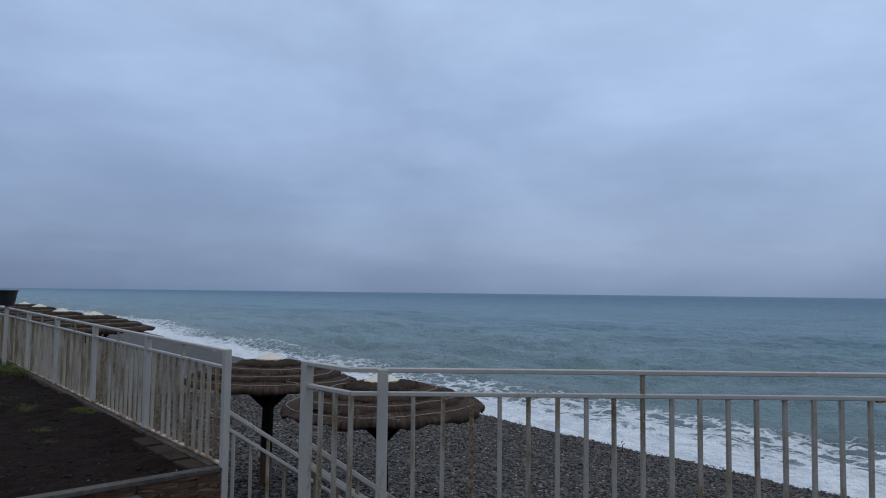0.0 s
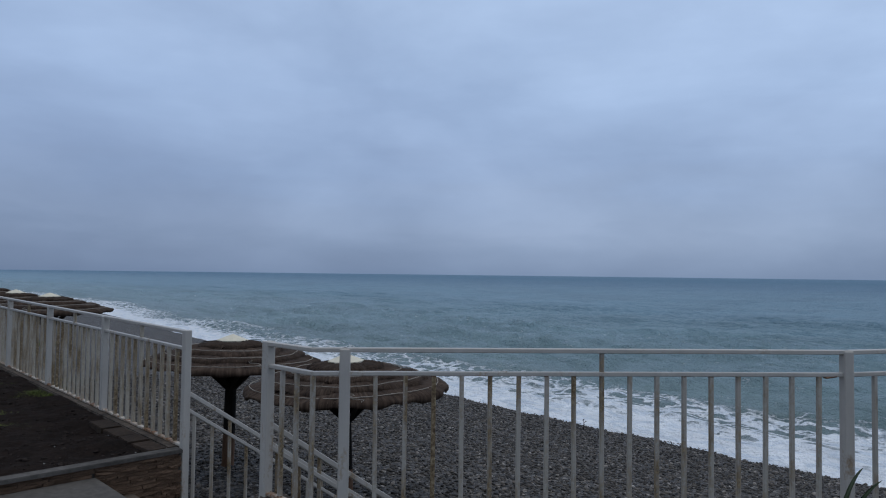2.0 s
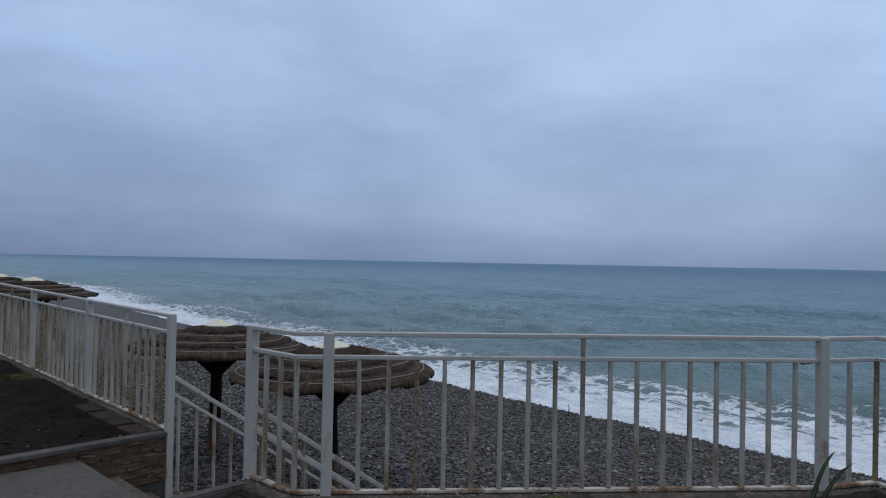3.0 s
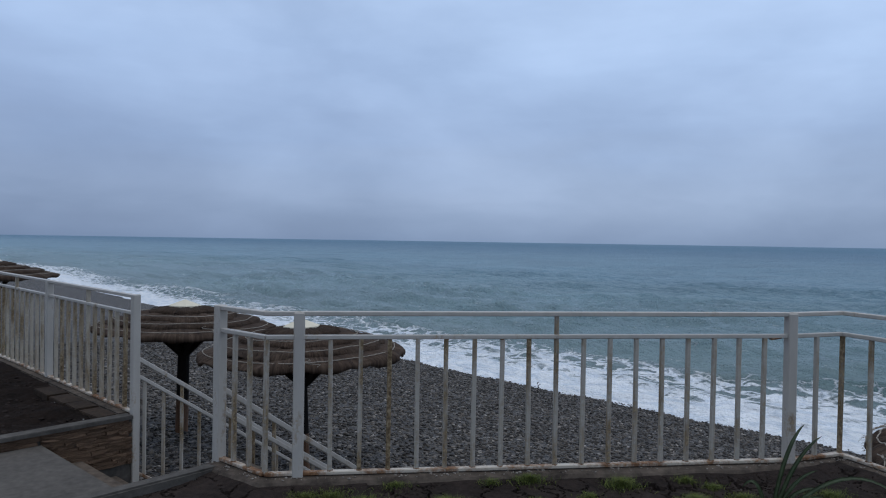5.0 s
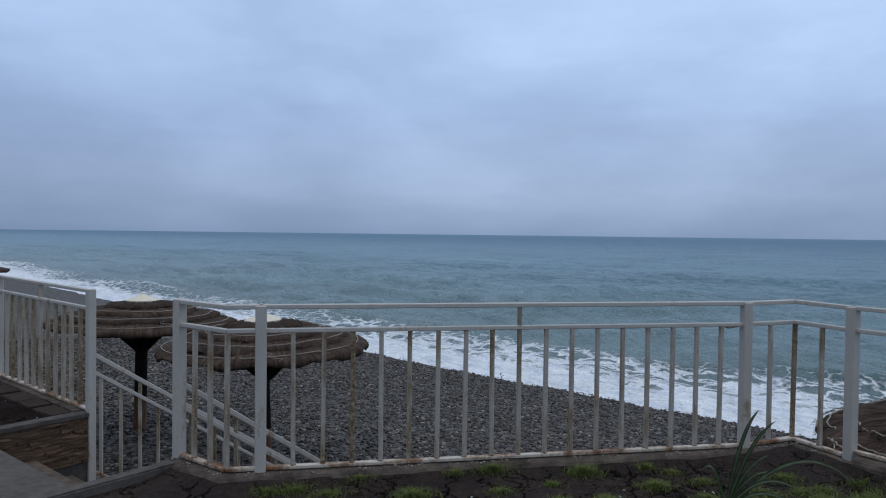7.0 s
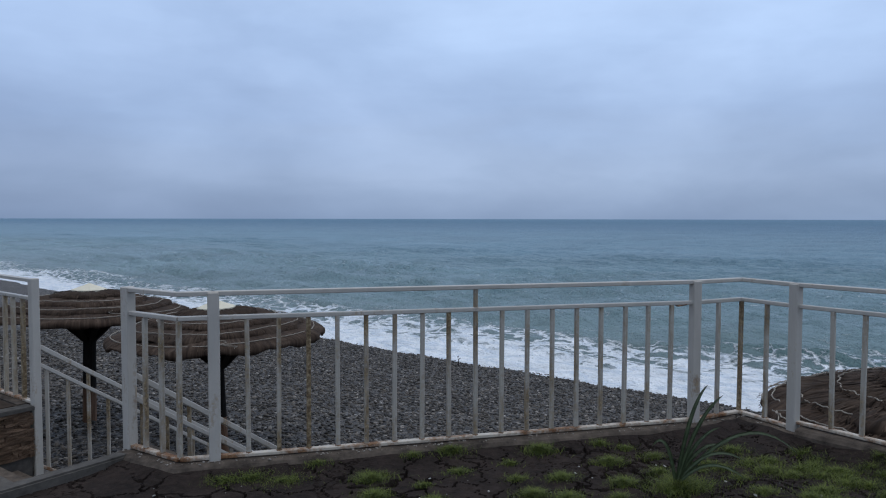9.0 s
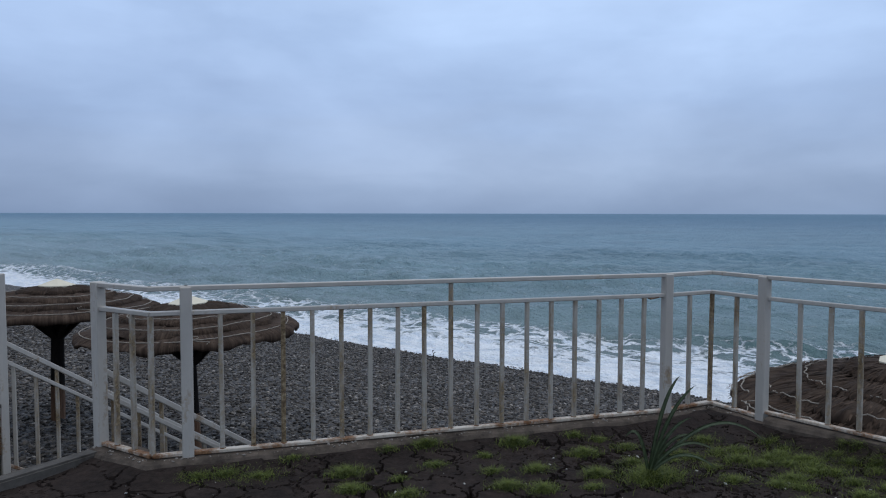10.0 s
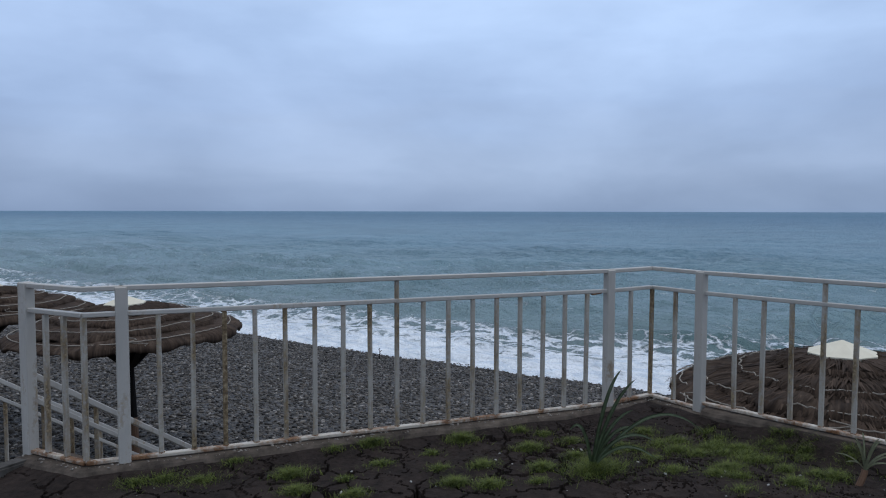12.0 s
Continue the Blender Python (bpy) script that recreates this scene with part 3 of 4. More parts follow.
def worn_strip(name, line, wide_in, wide_out, z0, z1, mat, label):
    """A kerb whose inner edge and top are worn and uneven."""
    rs = random.Random(6)
    pts, dirs = [], []
    for a, b in zip(line, line[1:]):
        k = max(1, int((b - a).length / 0.07))
        for i in range(k):
            pts.append(a + (b - a) * i / k)
            dirs.append((b - a).normalized())
    pts.append(line[-1])
    dirs.append(dirs[-1])
    rows, bm = [], bmesh.new()
    for i, c in enumerate(pts):
        d = (dirs[i] + dirs[max(0, i - 2)] + dirs[min(len(dirs) - 1, i + 2)]).normalized()
        nrm = Vector((d.y, -d.x))
        w = wide_in + 0.022 * noise.noise((i * 0.21, 1.3, 0)) + rs.uniform(-0.006, 0.006)
        lift = 0.010 * noise.noise((i * 0.16, 4.0, 0))
        sect = [(w + 0.012, z0), (w + 0.012, z1 - 0.035 + lift), (w - 0.004, z1 - 0.012 + lift + rs.uniform(-0.004, 0.004)), (w - 0.03, z1 + rs.uniform(-0.004, 0.002)), (0.0, z1), (-wide_out, z1), (-wide_out, z0)]
        rows.append([bm.verts.new((c.x + nrm.x * o, c.y + nrm.y * o, h)) for o, h in sect])
    for a, b in zip(rows, rows[1:]):
        for j in range(len(a) - 1):
            bm.faces.new((a[j], a[j + 1], b[j + 1], b[j]))
    bmesh.ops.recalc_face_normals(bm, faces=bm.faces[:])
    return tagged(part(name, bm, mat), label, "kerb", kind="structure")


worn_strip("kerb_fence", [P1, C12, P2, P3, C34, P4, P4 + RIGHT * 0.06], 0.095, 0.10, -2.9, KERB_Z, KERB, "rough concrete kerb under the railing, damp and stained")
worn_strip("kerb_side", [P4 + RIGHT * 0.065, R_END], 0.085, 0.10, -2.9, SIDE_Z - 0.006, KERB, "rough damp concrete kerb under the side railing")
strip("kerb_walk", [plan(WALK_NEAR, -14), P1 - U * 0.02], 0.10, 0.0, -1.6, KERB_Z - 0.003, CONCRETE, "grey concrete edge of the walk")
seawall = strip("seawall", [plan(WALK_FAR + 0.11, 2.62), plan(60, 2.62)], 0.085, 0.085, -3.0, -0.066, KERB, "concrete seawall top under the long fence")
for v in seawall.data.vertices:
    if v.co.z > -0.5:
        v.co.z += 0.013 * max(0.0, (v.co.x - L0.x) * N.x + (v.co.y - L0.y) * N.y)

# brown stone pavers between the soil and the long fence
pavers = thing("paver_row", (*plan(WALK_FAR + 0.11, 2.4), -0.11), "row of brown stone pavers between soil and fence", "paving")
tagged(pavers, kind="structure")
rs, q_o, along = random.Random(9), Vector((*plan(WALK_FAR + 0.11, 2.4), -0.11)), WALK_FAR + 0.115
while along < 7.2:
    ln, wide, up = rs.uniform(0.30, 0.46), rs.uniform(0.17, 0.19), -0.066 + 0.013 * (along - WALK_FAR) + rs.uniform(-0.004, 0.004)
    edge = [plan(along, 2.532), plan(along + ln - 0.008, 2.532), plan(along + ln - 0.012, 2.532 - wide), plan(along + 0.004, 2.532 - wide + rs.uniform(-0.02, 0.02))]
    part("paver", prism([(c.x - q_o.x, c.y - q_o.y) for c in edge], -0.06, up - q_o.z, 0.006), PAVER, pavers)
    along += ln

# the walk and its steps down to the beach
TREAD, RISE, EDGE_Q = 0.272, 0.187, 1.90
w_pts = [plan(WALK_NEAR + 0.004, EDGE_Q), plan(WALK_FAR - 0.05, EDGE_Q), plan(WALK_FAR - 0.05, -14), plan(WALK_NEAR + 0.004, -14)]
tagged(part("path", prism([tuple(c) for c in w_pts], -0.9, SLAB_Z, 0.012), SLAB), "pale grey concrete walk slab", "path", kind="structure")
stairs = thing("stairs", (*plan(5.0, EDGE_Q), -2.9), "grey concrete steps leading down to the beach", "stairs")
tagged(stairs, kind="structure")
for i in range(12):
    q0 = EDGE_Q + i * TREAD
    top = SLAB_Z - RISE * (i + 1)
    lo = 4.25 if q0 > 2.0 else WALK_NEAR + 0.01
    pts = [plan(lo, q0), plan(WALK_FAR - 0.06, q0), plan(WALK_FAR - 0.06, q0 + TREAD + 0.02), plan(lo, q0 + TREAD + 0.02)]
    o = Vector((*plan(5.0, EDGE_Q), -2.9))
    part("step", prism([(c.x - o.x, c.y - o.y) for c in pts], -0.3, top + 2.9, 0.01), KERB, stairs)

# ---------------------------------------------------------------- railings
POST_W, BAR_W = 0.066, 0.027
BAR_MESH = {}


def baluster(length, w=BAR_W, mat=STEEL_BAR):
    key = (round(length, 3), w, mat.name)
    if key not in BAR_MESH:
        bm = bar((0, 0, 0), (0, 0, length), w, w, 0.003, up=(0, 1, 0))
        me = bpy.data.meshes.new("baluster")
        bm.to_mesh(me)
        bm.free()
        me.materials.append(mat)
        BAR_MESH[key] = me
    return BAR_MESH[key]


def railing(name, label, runs, posts, z0, z1, tall=(), feet=False, ends=0.0, rise=0.0, bar_w=BAR_W, post_w=POST_W, bar_mat=STEEL_BAR, tab=0.0):
    """A welded railing. runs: polylines with the number of gaps on each leg; posts: places of the posts."""
    o = Vector((*runs[0][0][0], z0))
    root = thing(name, o, label, "railing")
    loc = lambda xy, z: Vector((xy[0] - o.x, xy[1] - o.y, z - z0 + rise * math.hypot(xy[0] - o.x, xy[1] - o.y)))
    mid = z1 - 0.160
    for c, tops, foot in posts:
        leg = next((b - a for line, _ in runs for a, b in zip(line, line[1:]) if (a - c).length < 1e-3 or (b - c).length < 1e-3))
        part("post", bar(loc(c, foot), loc(c, tops), post_w, post_w, 0.006, up=(leg.x, leg.y, 0)), STEEL, root)
    for line, gaps in runs:
        for k, (a, b) in enumerate(zip(line, line[1:])):
            a, b = Vector(a), Vector(b)
            d = (b - a).normalized()
            part("top_rail", bar(loc(a - d * 0.012, z1 - 0.014), loc(b + d * 0.012, z1 - 0.014), 0.046, 0.028), STEEL, root)
            part("middle_rail", bar(loc(a, mid), loc(b, mid), 0.036, 0.027), STEEL, root)
            part("bottom_rail", bar(loc(a, z0 + 0.012), loc(b, z0 + 0.012), 0.042, 0.022), STEEL_FOOT, root)
            for i in range(1, gaps[k] + (1 if k < len(gaps) - 1 else 0)):
                step = (b - a).length / gaps[k]
                if ends and len(gaps) == 1:
                    step = ((b - a).length - 2 * ends) / (gaps[k] - 2)
                c = a + d * (ends + step * (i - 1) if ends and len(gaps) == 1 else step * i)
                high = (k, i) in tall
                ob = part("baluster", baluster((z1 - 0.03 if high else mid - 0.012) - z0 - 0.015, bar_w, bar_mat), None, root, at=loc(c, z0 + 0.015))
                ob.rotation_euler = (random.uniform(-0.006, 0.006), random.uniform(-0.006, 0.006), math.atan2(d.y, d.x))
                if not feet:
                    f = part("weld", WELD_MESH, None, root, at=loc(c, z0 + 0.022))
                    f.rotation_euler.z = random.uniform(0, 3)
                    if not high and random.random() < 0.55:
                        part("weld", TOP_WELD_MESH, None, root, at=loc(c, mid - 0.016))
                if feet:
                    f = part("foot", FOOT_MESH, None, root, at=loc(c, z0 + 0.012))
                    f.rotation_euler.z = random.uniform(0, 3)
    if tab:  # a torn, rusted tab where the middle rail meets the last post
        a, b = runs[0][0][-2:]
        d = (b - a).normalized()
        part("rusted_tab", bar(loc(b - d * (tab + 0.075), mid - 0.021), loc(b - d * tab, mid - 0.010), 0.040, 0.011), STEEL_RUST, root, "torn rust-brown tab")
    return root


fb = bmesh.new()
bmesh.ops.create_icosphere(fb, subdivisions=1, radius=0.026, matrix=Matrix.Diagonal((1.1, 1.0, 0.7, 1)))
FOOT_MESH = bpy.data.meshes.new("foot")
fb.to_mesh(FOOT_MESH)
fb.free()
FOOT_MESH.materials.append(STEEL_FOOT)
wb = bmesh.new()
bmesh.ops.create_icosphere(wb, subdivisions=1, radius=0.021, matrix=Matrix.Diagonal((1.15, 1.0, 0.55, 1)))
for v in wb.verts:
    v.co *= random.uniform(0.85, 1.12)
WELD_MESH = bpy.data.meshes.new("weld")
wb.to_mesh(WELD_MESH)
wb.free()
WELD_MESH.materials.append(STEEL_RUST)

TOP_WELD_MESH = WELD_MESH.copy()
for v in TOP_WELD_MESH.vertices:
    v.co = (v.co.x * 0.78, v.co.y * 0.78, v.co.z * 0.6)

PT = 1.010
railing("metal_railing", "short grey-white steel railing, rusty at its foot, on the kerb",
        [([P1, C12, P2], (3, 1))], [(P1, PT + 0.004, -0.03), (P2, PT - 0.006, -0.03)], 0.0, PT)
railing("metal_railing", "long grey-white steel railing with rusty balusters, facing the sea",
        [([P2, P3], (18,))], [(P3, PT - 0.006, -0.03)], 0.0, PT, tall={(0, 9)}, ends=0.194, tab=0.075)
railing("metal_railing", "short bent grey-white steel railing on the terrace corner",
        [([P3, C34, P4], (2, 2))], [(P4, PT - 0.006, -0.03)], 0.0, PT)
r_posts = [P4 + RIGHT * t for t in (3.49, 6.98)]
railing("metal_railing", "grey-white steel railing along the side of the terrace",
        [([P4, r_posts[0]], (18,)), ([r_posts[0], r_posts[1]], (18,))], [(c, PT - 0.006, -0.03) for c in r_posts], SIDE_Z, PT, tall={(0, 4), (0, 13)}, ends=0.25)

LZ0, LZ1, LSTEP = -0.065, 0.953, 2.02
l_posts = [L0 + N * LSTEP * k for k in range(7)]
railing("metal_railing", "long weathered grey-white steel railing, rust-streaked, on the seawall",
        [([a, b], (12,)) for a, b in zip(l_posts, l_posts[1:])],
        [(L0, LZ1 + 0.004, -0.66)] + [(c, LZ1 - 0.006, LZ0) for c in l_posts[1:]], LZ0, LZ1, tall={(0, 6)}, feet=True, ends=0.20, rise=0.013, bar_w=0.031, post_w=0.064, bar_mat=STEEL_OLD)


def stair_rail(start, z_top, label):
    """A sloping hand rail beside the steps."""
    o = Vector((*start, z_top - 1.1))
    root = thing("stair_railing", o, label, "railing", "railings beside the steps")
    slope, run = RISE / TREAD, 2.75
    at = lambda s, dz: Vector((U.x * s, U.y * s, 1.1 - slope * s + dz))
    part("hand_rail", bar(at(0.0, -0.018), at(run, -0.018), 0.044, 0.036), STEEL, root)
    part("middle_rail", bar(at(0.0, -0.165), at(run, -0.165), 0.040, 0.030), STEEL, root)
    part("bottom_rail", bar(at(0.0, -1.0), at(run, -1.0), 0.040, 0.026), STEEL_FOOT, root)
    for i in range(1, 15):
        s = 0.055 + (i - 1) * 0.170
        tall_one = i % 6 == 3
        base = at(s, -0.99)
        part("baluster", baluster(0.975 if tall_one else 0.82), None, root, at=base)
    part("post", bar(at(run, -1.35), at(run, 0.02), POST_W, POST_W, 0.006, up=(0.3, 1, 0)), STEEL, root)


stair_rail(L0 + U * 0.03, 0.42, "sloping grey-white steel stair railing on the seaward side")
stair_rail(P1 + U * 0.03, 0.47, "sloping grey-white steel stair railing beside the terrace")

# ---------------------------------------------------------------- thatched umbrellas
def thatch_canopy(seed, ragged):
    """Four overlapping tiers of thatch, with uneven eaves; ragged ones are tousled all over."""
    rs = np.random.RandomState(seed)
    verts, faces, strand = [], [], []
    if ragged:
        tiers = [(0.16, 0.62, -0.095, -0.165), (0.50, 0.98, -0.185, -0.262), (0.86, 1.34, -0.272, -0.352), (1.20, 1.655, -0.365, -0.480)]
    else:
        tiers = [(0.16, 0.62, -0.090, -0.150), (0.50, 0.98, -0.196, -0.252), (0.86, 1.34, -0.294, -0.350), (1.20, 1.655, -0.392, -0.482)]
    cols = 150
    ang = np.linspace(0, 2 * np.pi, cols, endpoint=False)
    for k, (r0, r1, z0, z1) in enumerate(tiers):
        base = len(verts)
        eave = 1 + (0.05 if ragged or k == 3 else 0.085) * fbm(ang * 3.1, ang * 0 + k, seed + k, 3) + (0.018 if ragged else 0.006) * rs.randn(cols)
        drop = (0.082 if ragged else 0.105) * (1 + 0.6 * fbm(ang * 4.0, ang * 0 + k + 7, seed + 9 + k, 3))
        if k == 3:
            drop = drop * 0.8
        profile = [(0.0, 0.0, 0), (0.3, 0.02, 0), (0.6, 0.025, 0), (0.85, 0.01, 0), (1.0, -0.01, 0), (1.02, -0.5, 1), (1.0, -1.0, 1), (0.93, -1.0, 1)]
        for j, (f, lift, d) in enumerate(profile):
            r = (r0 + (r1 - r0) * f) * (1 + (eave - 1) * min(1, f))
            z = z0 + (z1 - z0) * min(f, 1) + (lift if not d else 0) + (drop * lift if d else 0)
            z = z + (0.024 if ragged else 0.022) * fbm(ang * 6 + j * 0.5, ang * 0 + r0 + j * 0.3, seed + 20 + k, 4) * (0.4 + f) + (0.011 if ragged else 0.003) * rs.randn(cols)
            for a, rr, zz in zip(ang, r, np.broadcast_to(z, ang.shape)):
                verts.append((rr * math.cos(a), rr * math.sin(a), zz))
                strand.append((a * 38, rr * 2.2 + k * 9, zz * 2))
        for j in range(len(profile) - 1):
            for c in range(cols):
                d = (c + 1) % cols
                faces.append((base + j * cols + c, base + j * cols + d, base + (j + 1) * cols + d, base + (j + 1) * cols + c))
        # loose straws at the eave and on the slope
        for s in range(900 if ragged else 520):
            a = rs.uniform(0, 2 * np.pi)
            on_slope = s % 2 > 0 if ragged else s % 6 == 0
            f = rs.uniform(0.10, 0.62) if on_slope else rs.uniform(0.90, 1.0)
            r, z = r0 + (r1 - r0) * f, z0 + (z1 - z0) * f + (0.035 if ragged else 0.022)
            ln, wd = (rs.uniform(0.10, 0.26) if on_slope else rs.uniform(0.03, 0.09) * (0.45 if k == 3 else 1)), rs.uniform(0.004, 0.013)
            fall = (z1 - z0) / (r1 - r0) if on_slope else rs.uniform(-1.3, -0.35)
            h = math.hypot(1, fall)
            tw = rs.uniform(-0.3, 0.3)
            p0 = np.array([r * math.cos(a), r * math.sin(a), z])
            out = np.array([math.cos(a + tw), math.sin(a + tw), fall]) / h
            side = np.array([-math.sin(a), math.cos(a), 0]) * wd
            i = len(verts)
            tip = p0 + out * ln
            verts += [tuple(p0 - side), tuple(p0 + side), tuple(tip + side * 0.3), tuple(tip - side * 0.3)]
            strand += [(a * 38 + s, r, z)] * 4
            faces.append((i, i + 1, i + 2, i + 3))
    me = bpy.data.meshes.new("canopy")
    me.from_pydata(verts, [], faces)
    me.attributes.new("strand", "FLOAT_VECTOR", "POINT").data.foreach_set("vector", np.array(strand, np.float32).ravel())
    me.polygons.foreach_set("use_smooth", np.ones(len(me.polygons), bool))
    return me


def cord(points, radius, sides=5):
    bm = bmesh.new()
    rings = []
    k = len(points)
    for i, c in enumerate(points):
        d = (Vector(points[min(i + 1, k - 1)]) - Vector(points[max(i - 1, 0)])).normalized()
        s = d.cross(Vector((0, 0, 1)))
        s = s.normalized() if s.length > 1e-3 else Vector((1, 0, 0))
        t = s.cross(d)
        rings.append([bm.verts.new(Vector(c) + (s * math.cos(2 * math.pi * j / sides) + t * math.sin(2 * math.pi * j / sides)) * radius) for j in range(sides)])
    for a, b in zip(rings, rings[1:]):
        for j in range(sides):
            bm.faces.new((a[j], a[(j + 1) % sides], b[(j + 1) % sides], b[j]))
    bm.faces.new(rings[0][::-1])
    bm.faces.new(rings[-1])
    bmesh.ops.recalc_face_normals(bm, faces=bm.faces[:])
    return bm


def cone_of(r0, r1, z0, z1, sides, bevel=0.0):
    bm = bmesh.new()
    bmesh.ops.create_cone(bm, cap_ends=True, segments=sides, radius1=r0, radius2=r1, depth=z1 - z0, matrix=Matrix.Translation((0, 0, (z0 + z1) / 2)))
    return bm


def umbrella(height, radius, pole, label, seed, off=(0.0, 0.0), ragged=False):
    """A thatched beach umbrella, its foot at the origin."""
    root = thing("thatched_umbrella", (0, 0, 0), label, "beach umbrella", "thatched umbrellas on the beach")
    H, K = height - 0.035, radius / 1.66
    lean = lambda z: Vector((off[0], off[1], 0)) * (1 - z / H)  # the pole stands a little out of plumb
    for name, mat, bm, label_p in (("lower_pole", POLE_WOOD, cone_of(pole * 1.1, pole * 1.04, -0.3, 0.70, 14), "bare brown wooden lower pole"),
                                   ("upper_pole", POLE_DARK, cone_of(pole * 1.03, pole * 0.95, 0.70, H - 0.15, 14), "dark upper pole")):
        for v in bm.verts:
            v.co += lean(v.co.z)
        part(name, bm, mat, root, label_p)
    for i in range(8):
        a = i * math.pi / 4 + 0.2
        c, s = math.cos(a), math.sin(a)
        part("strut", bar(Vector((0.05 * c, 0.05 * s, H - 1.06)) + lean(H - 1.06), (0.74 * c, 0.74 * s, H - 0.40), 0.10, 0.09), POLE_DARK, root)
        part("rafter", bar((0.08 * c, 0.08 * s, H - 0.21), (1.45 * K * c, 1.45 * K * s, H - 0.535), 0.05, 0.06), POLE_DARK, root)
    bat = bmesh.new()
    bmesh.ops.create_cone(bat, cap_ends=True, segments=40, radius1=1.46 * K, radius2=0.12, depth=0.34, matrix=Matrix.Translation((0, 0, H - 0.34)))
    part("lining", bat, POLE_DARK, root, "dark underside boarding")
    canopy = part("canopy", thatch_canopy(seed, ragged), THATCH, root, "brown dry thatch in overlapping tiers", at=(0, 0, H))
    canopy.scale = (K, K, 1)
    rs = random.Random(seed)
    for r, z, wob in ((0.94, -0.262, 0.014), (1.29, -0.352, 0.016), (1.50, -0.425, 0.014), (1.605, -0.462, 0.006)) if ragged else ((0.90, -0.238, 0.022), (1.26, -0.336, 0.026), (1.55, -0.456, 0.016)):
        start, count = rs.uniform(0, 6), 3 if ragged else 1
        for piece in range(count):
            pts, ph = [], rs.uniform(0, 6)
            a0 = start + piece * 2.1
            a1 = a0 + (rs.uniform(1.5, 2.05) if ragged else rs.uniform(5.6, 6.2))
            steps = 60 if ragged else 170
            for i in range(steps + 1):
                a = a0 + (a1 - a0) * i / steps
                rr = r + wob * math.sin(a * (9 if ragged else 5) + ph) + wob * (0.7 if ragged else 0.4) * math.sin(a * (23 if ragged else 14) + ph * 2) + rs.uniform(-0.008, 0.008) * (1 if ragged else 0.5)
                pts.append((rr * math.cos(a), rr * math.sin(a), z - (rr - r) * (0.33 if ragged else 0.16) + 0.036 + rs.uniform(-0.010, 0.006) * (1 if ragged else 0.5)))
            part("rope", cord(pts, 0.0062 if ragged else 0.0072), ROPE, canopy, "pale cord tied round the thatch")
    for i in range(7 if ragged else 3):
        a, pts = i * (1.04 if ragged else 2.1) + rs.uniform(-0.3, 0.3), []
        for j in range(9):
            r = 1.28 + 0.38 * j / 8
            aa = a + 0.06 * math.sin(j * 1.7 + i) + 0.02 * j
            pts.append((r * math.cos(aa), r * math.sin(aa), -0.360 - (r - 1.28) * 0.31 + (0.022 if ragged else 0.010)))
        pts.append((1.66 * math.cos(aa), 1.66 * math.sin(aa), -0.55))
        part("rope", cord(pts, 0.0058), ROPE, canopy)
    cap = bmesh.new()
    bmesh.ops.create_cone(cap, cap_ends=True, segments=8, radius1=0.31, radius2=0.012, depth=0.115, matrix=Matrix.Translation((0, 0, H - 0.0125)))
    bmesh.ops.create_cone(cap, cap_ends=True, segments=8, radius1=0.305, radius2=0.31, depth=0.03, matrix=Matrix.Translation((0, 0, H - 0.085)))
    part("cap", cap, CAP, root, "cream faceted cap at the peak")
    return root


def place_umbrella(ob, x, y, top, height, turn, lean=0.0, lean_way=0.0):
    m = pose(x, y, top - height, 0, 0, lean_way) @ pose(0, 0, 0, 0, lean, 0) @ pose(0, 0, 0, 0, 0, turn - lean_way)
    ob.matrix_basis = m


u_mid = umbrella(2.62, 1.67, 0.062, "brown thatched beach umbrella on a slim dark pole", 3, (0.05, -0.03))
place_umbrella(u_mid, -1.075, 11.75, 0.10, 2.62, 17, -1.2, 10)
u_left = umbrella(2.69, 1.72, 0.115, "brown thatched beach umbrella on a stout dark pole", 8)
place_umbrella(u_left, -3.70, 14.20, 0.19, 2.69, 62, 1.0, 40)
u_right = umbrella(2.75, 1.60, 0.10, "ragged brown thatched umbrella with loose pale cords", 15, ragged=True)
place_umbrella(u_right, 5.82, 4.88, 0.20, 2.75, 108, -1.5, -18)
for x, y, top, turn in ((-11.33, 22.0, 0.74, 33), (-14.05, 25.0, 0.74, 75), (-17.85, 30.0, 0.76, 140), (-22.2, 36.0, 0.72, 10)):
    copy_thing(u_left, pose(x, y, top - 2.69, 0, 0, turn))

# ---------------------------------------------------------------- planter wall with stone cladding
wall_o = Vector((*plan(WALK_FAR, 2.62), -0.70))
wall = part("wall_planter", prism([(c.x - wall_o.x, c.y - wall_o.y) for c in (plan(WALK_FAR, 2.60), plan(WALK_FAR, -6), plan(WALK_FAR + 0.10, -6), plan(WALK_FAR + 0.10, 2.60))], -0.6, 0.605), CONCRETE, at=wall_o)
tagged(wall, "planter wall clad in brown ledge stone with a concrete cap", "wall", kind="structure")
cap_pts = [(c.x - wall_o.x, c.y - wall_o.y) for c in (plan(WALK_FAR - 0.047, 2.60), plan(WALK_FAR - 0.047, -6), plan(WALK_FAR + 0.075, -6), plan(WALK_FAR + 0.075, 2.60))]
part("cap", prism(cap_pts, 0.608, 0.640, 0.006), CONCRETE, wall, "grey concrete cap")


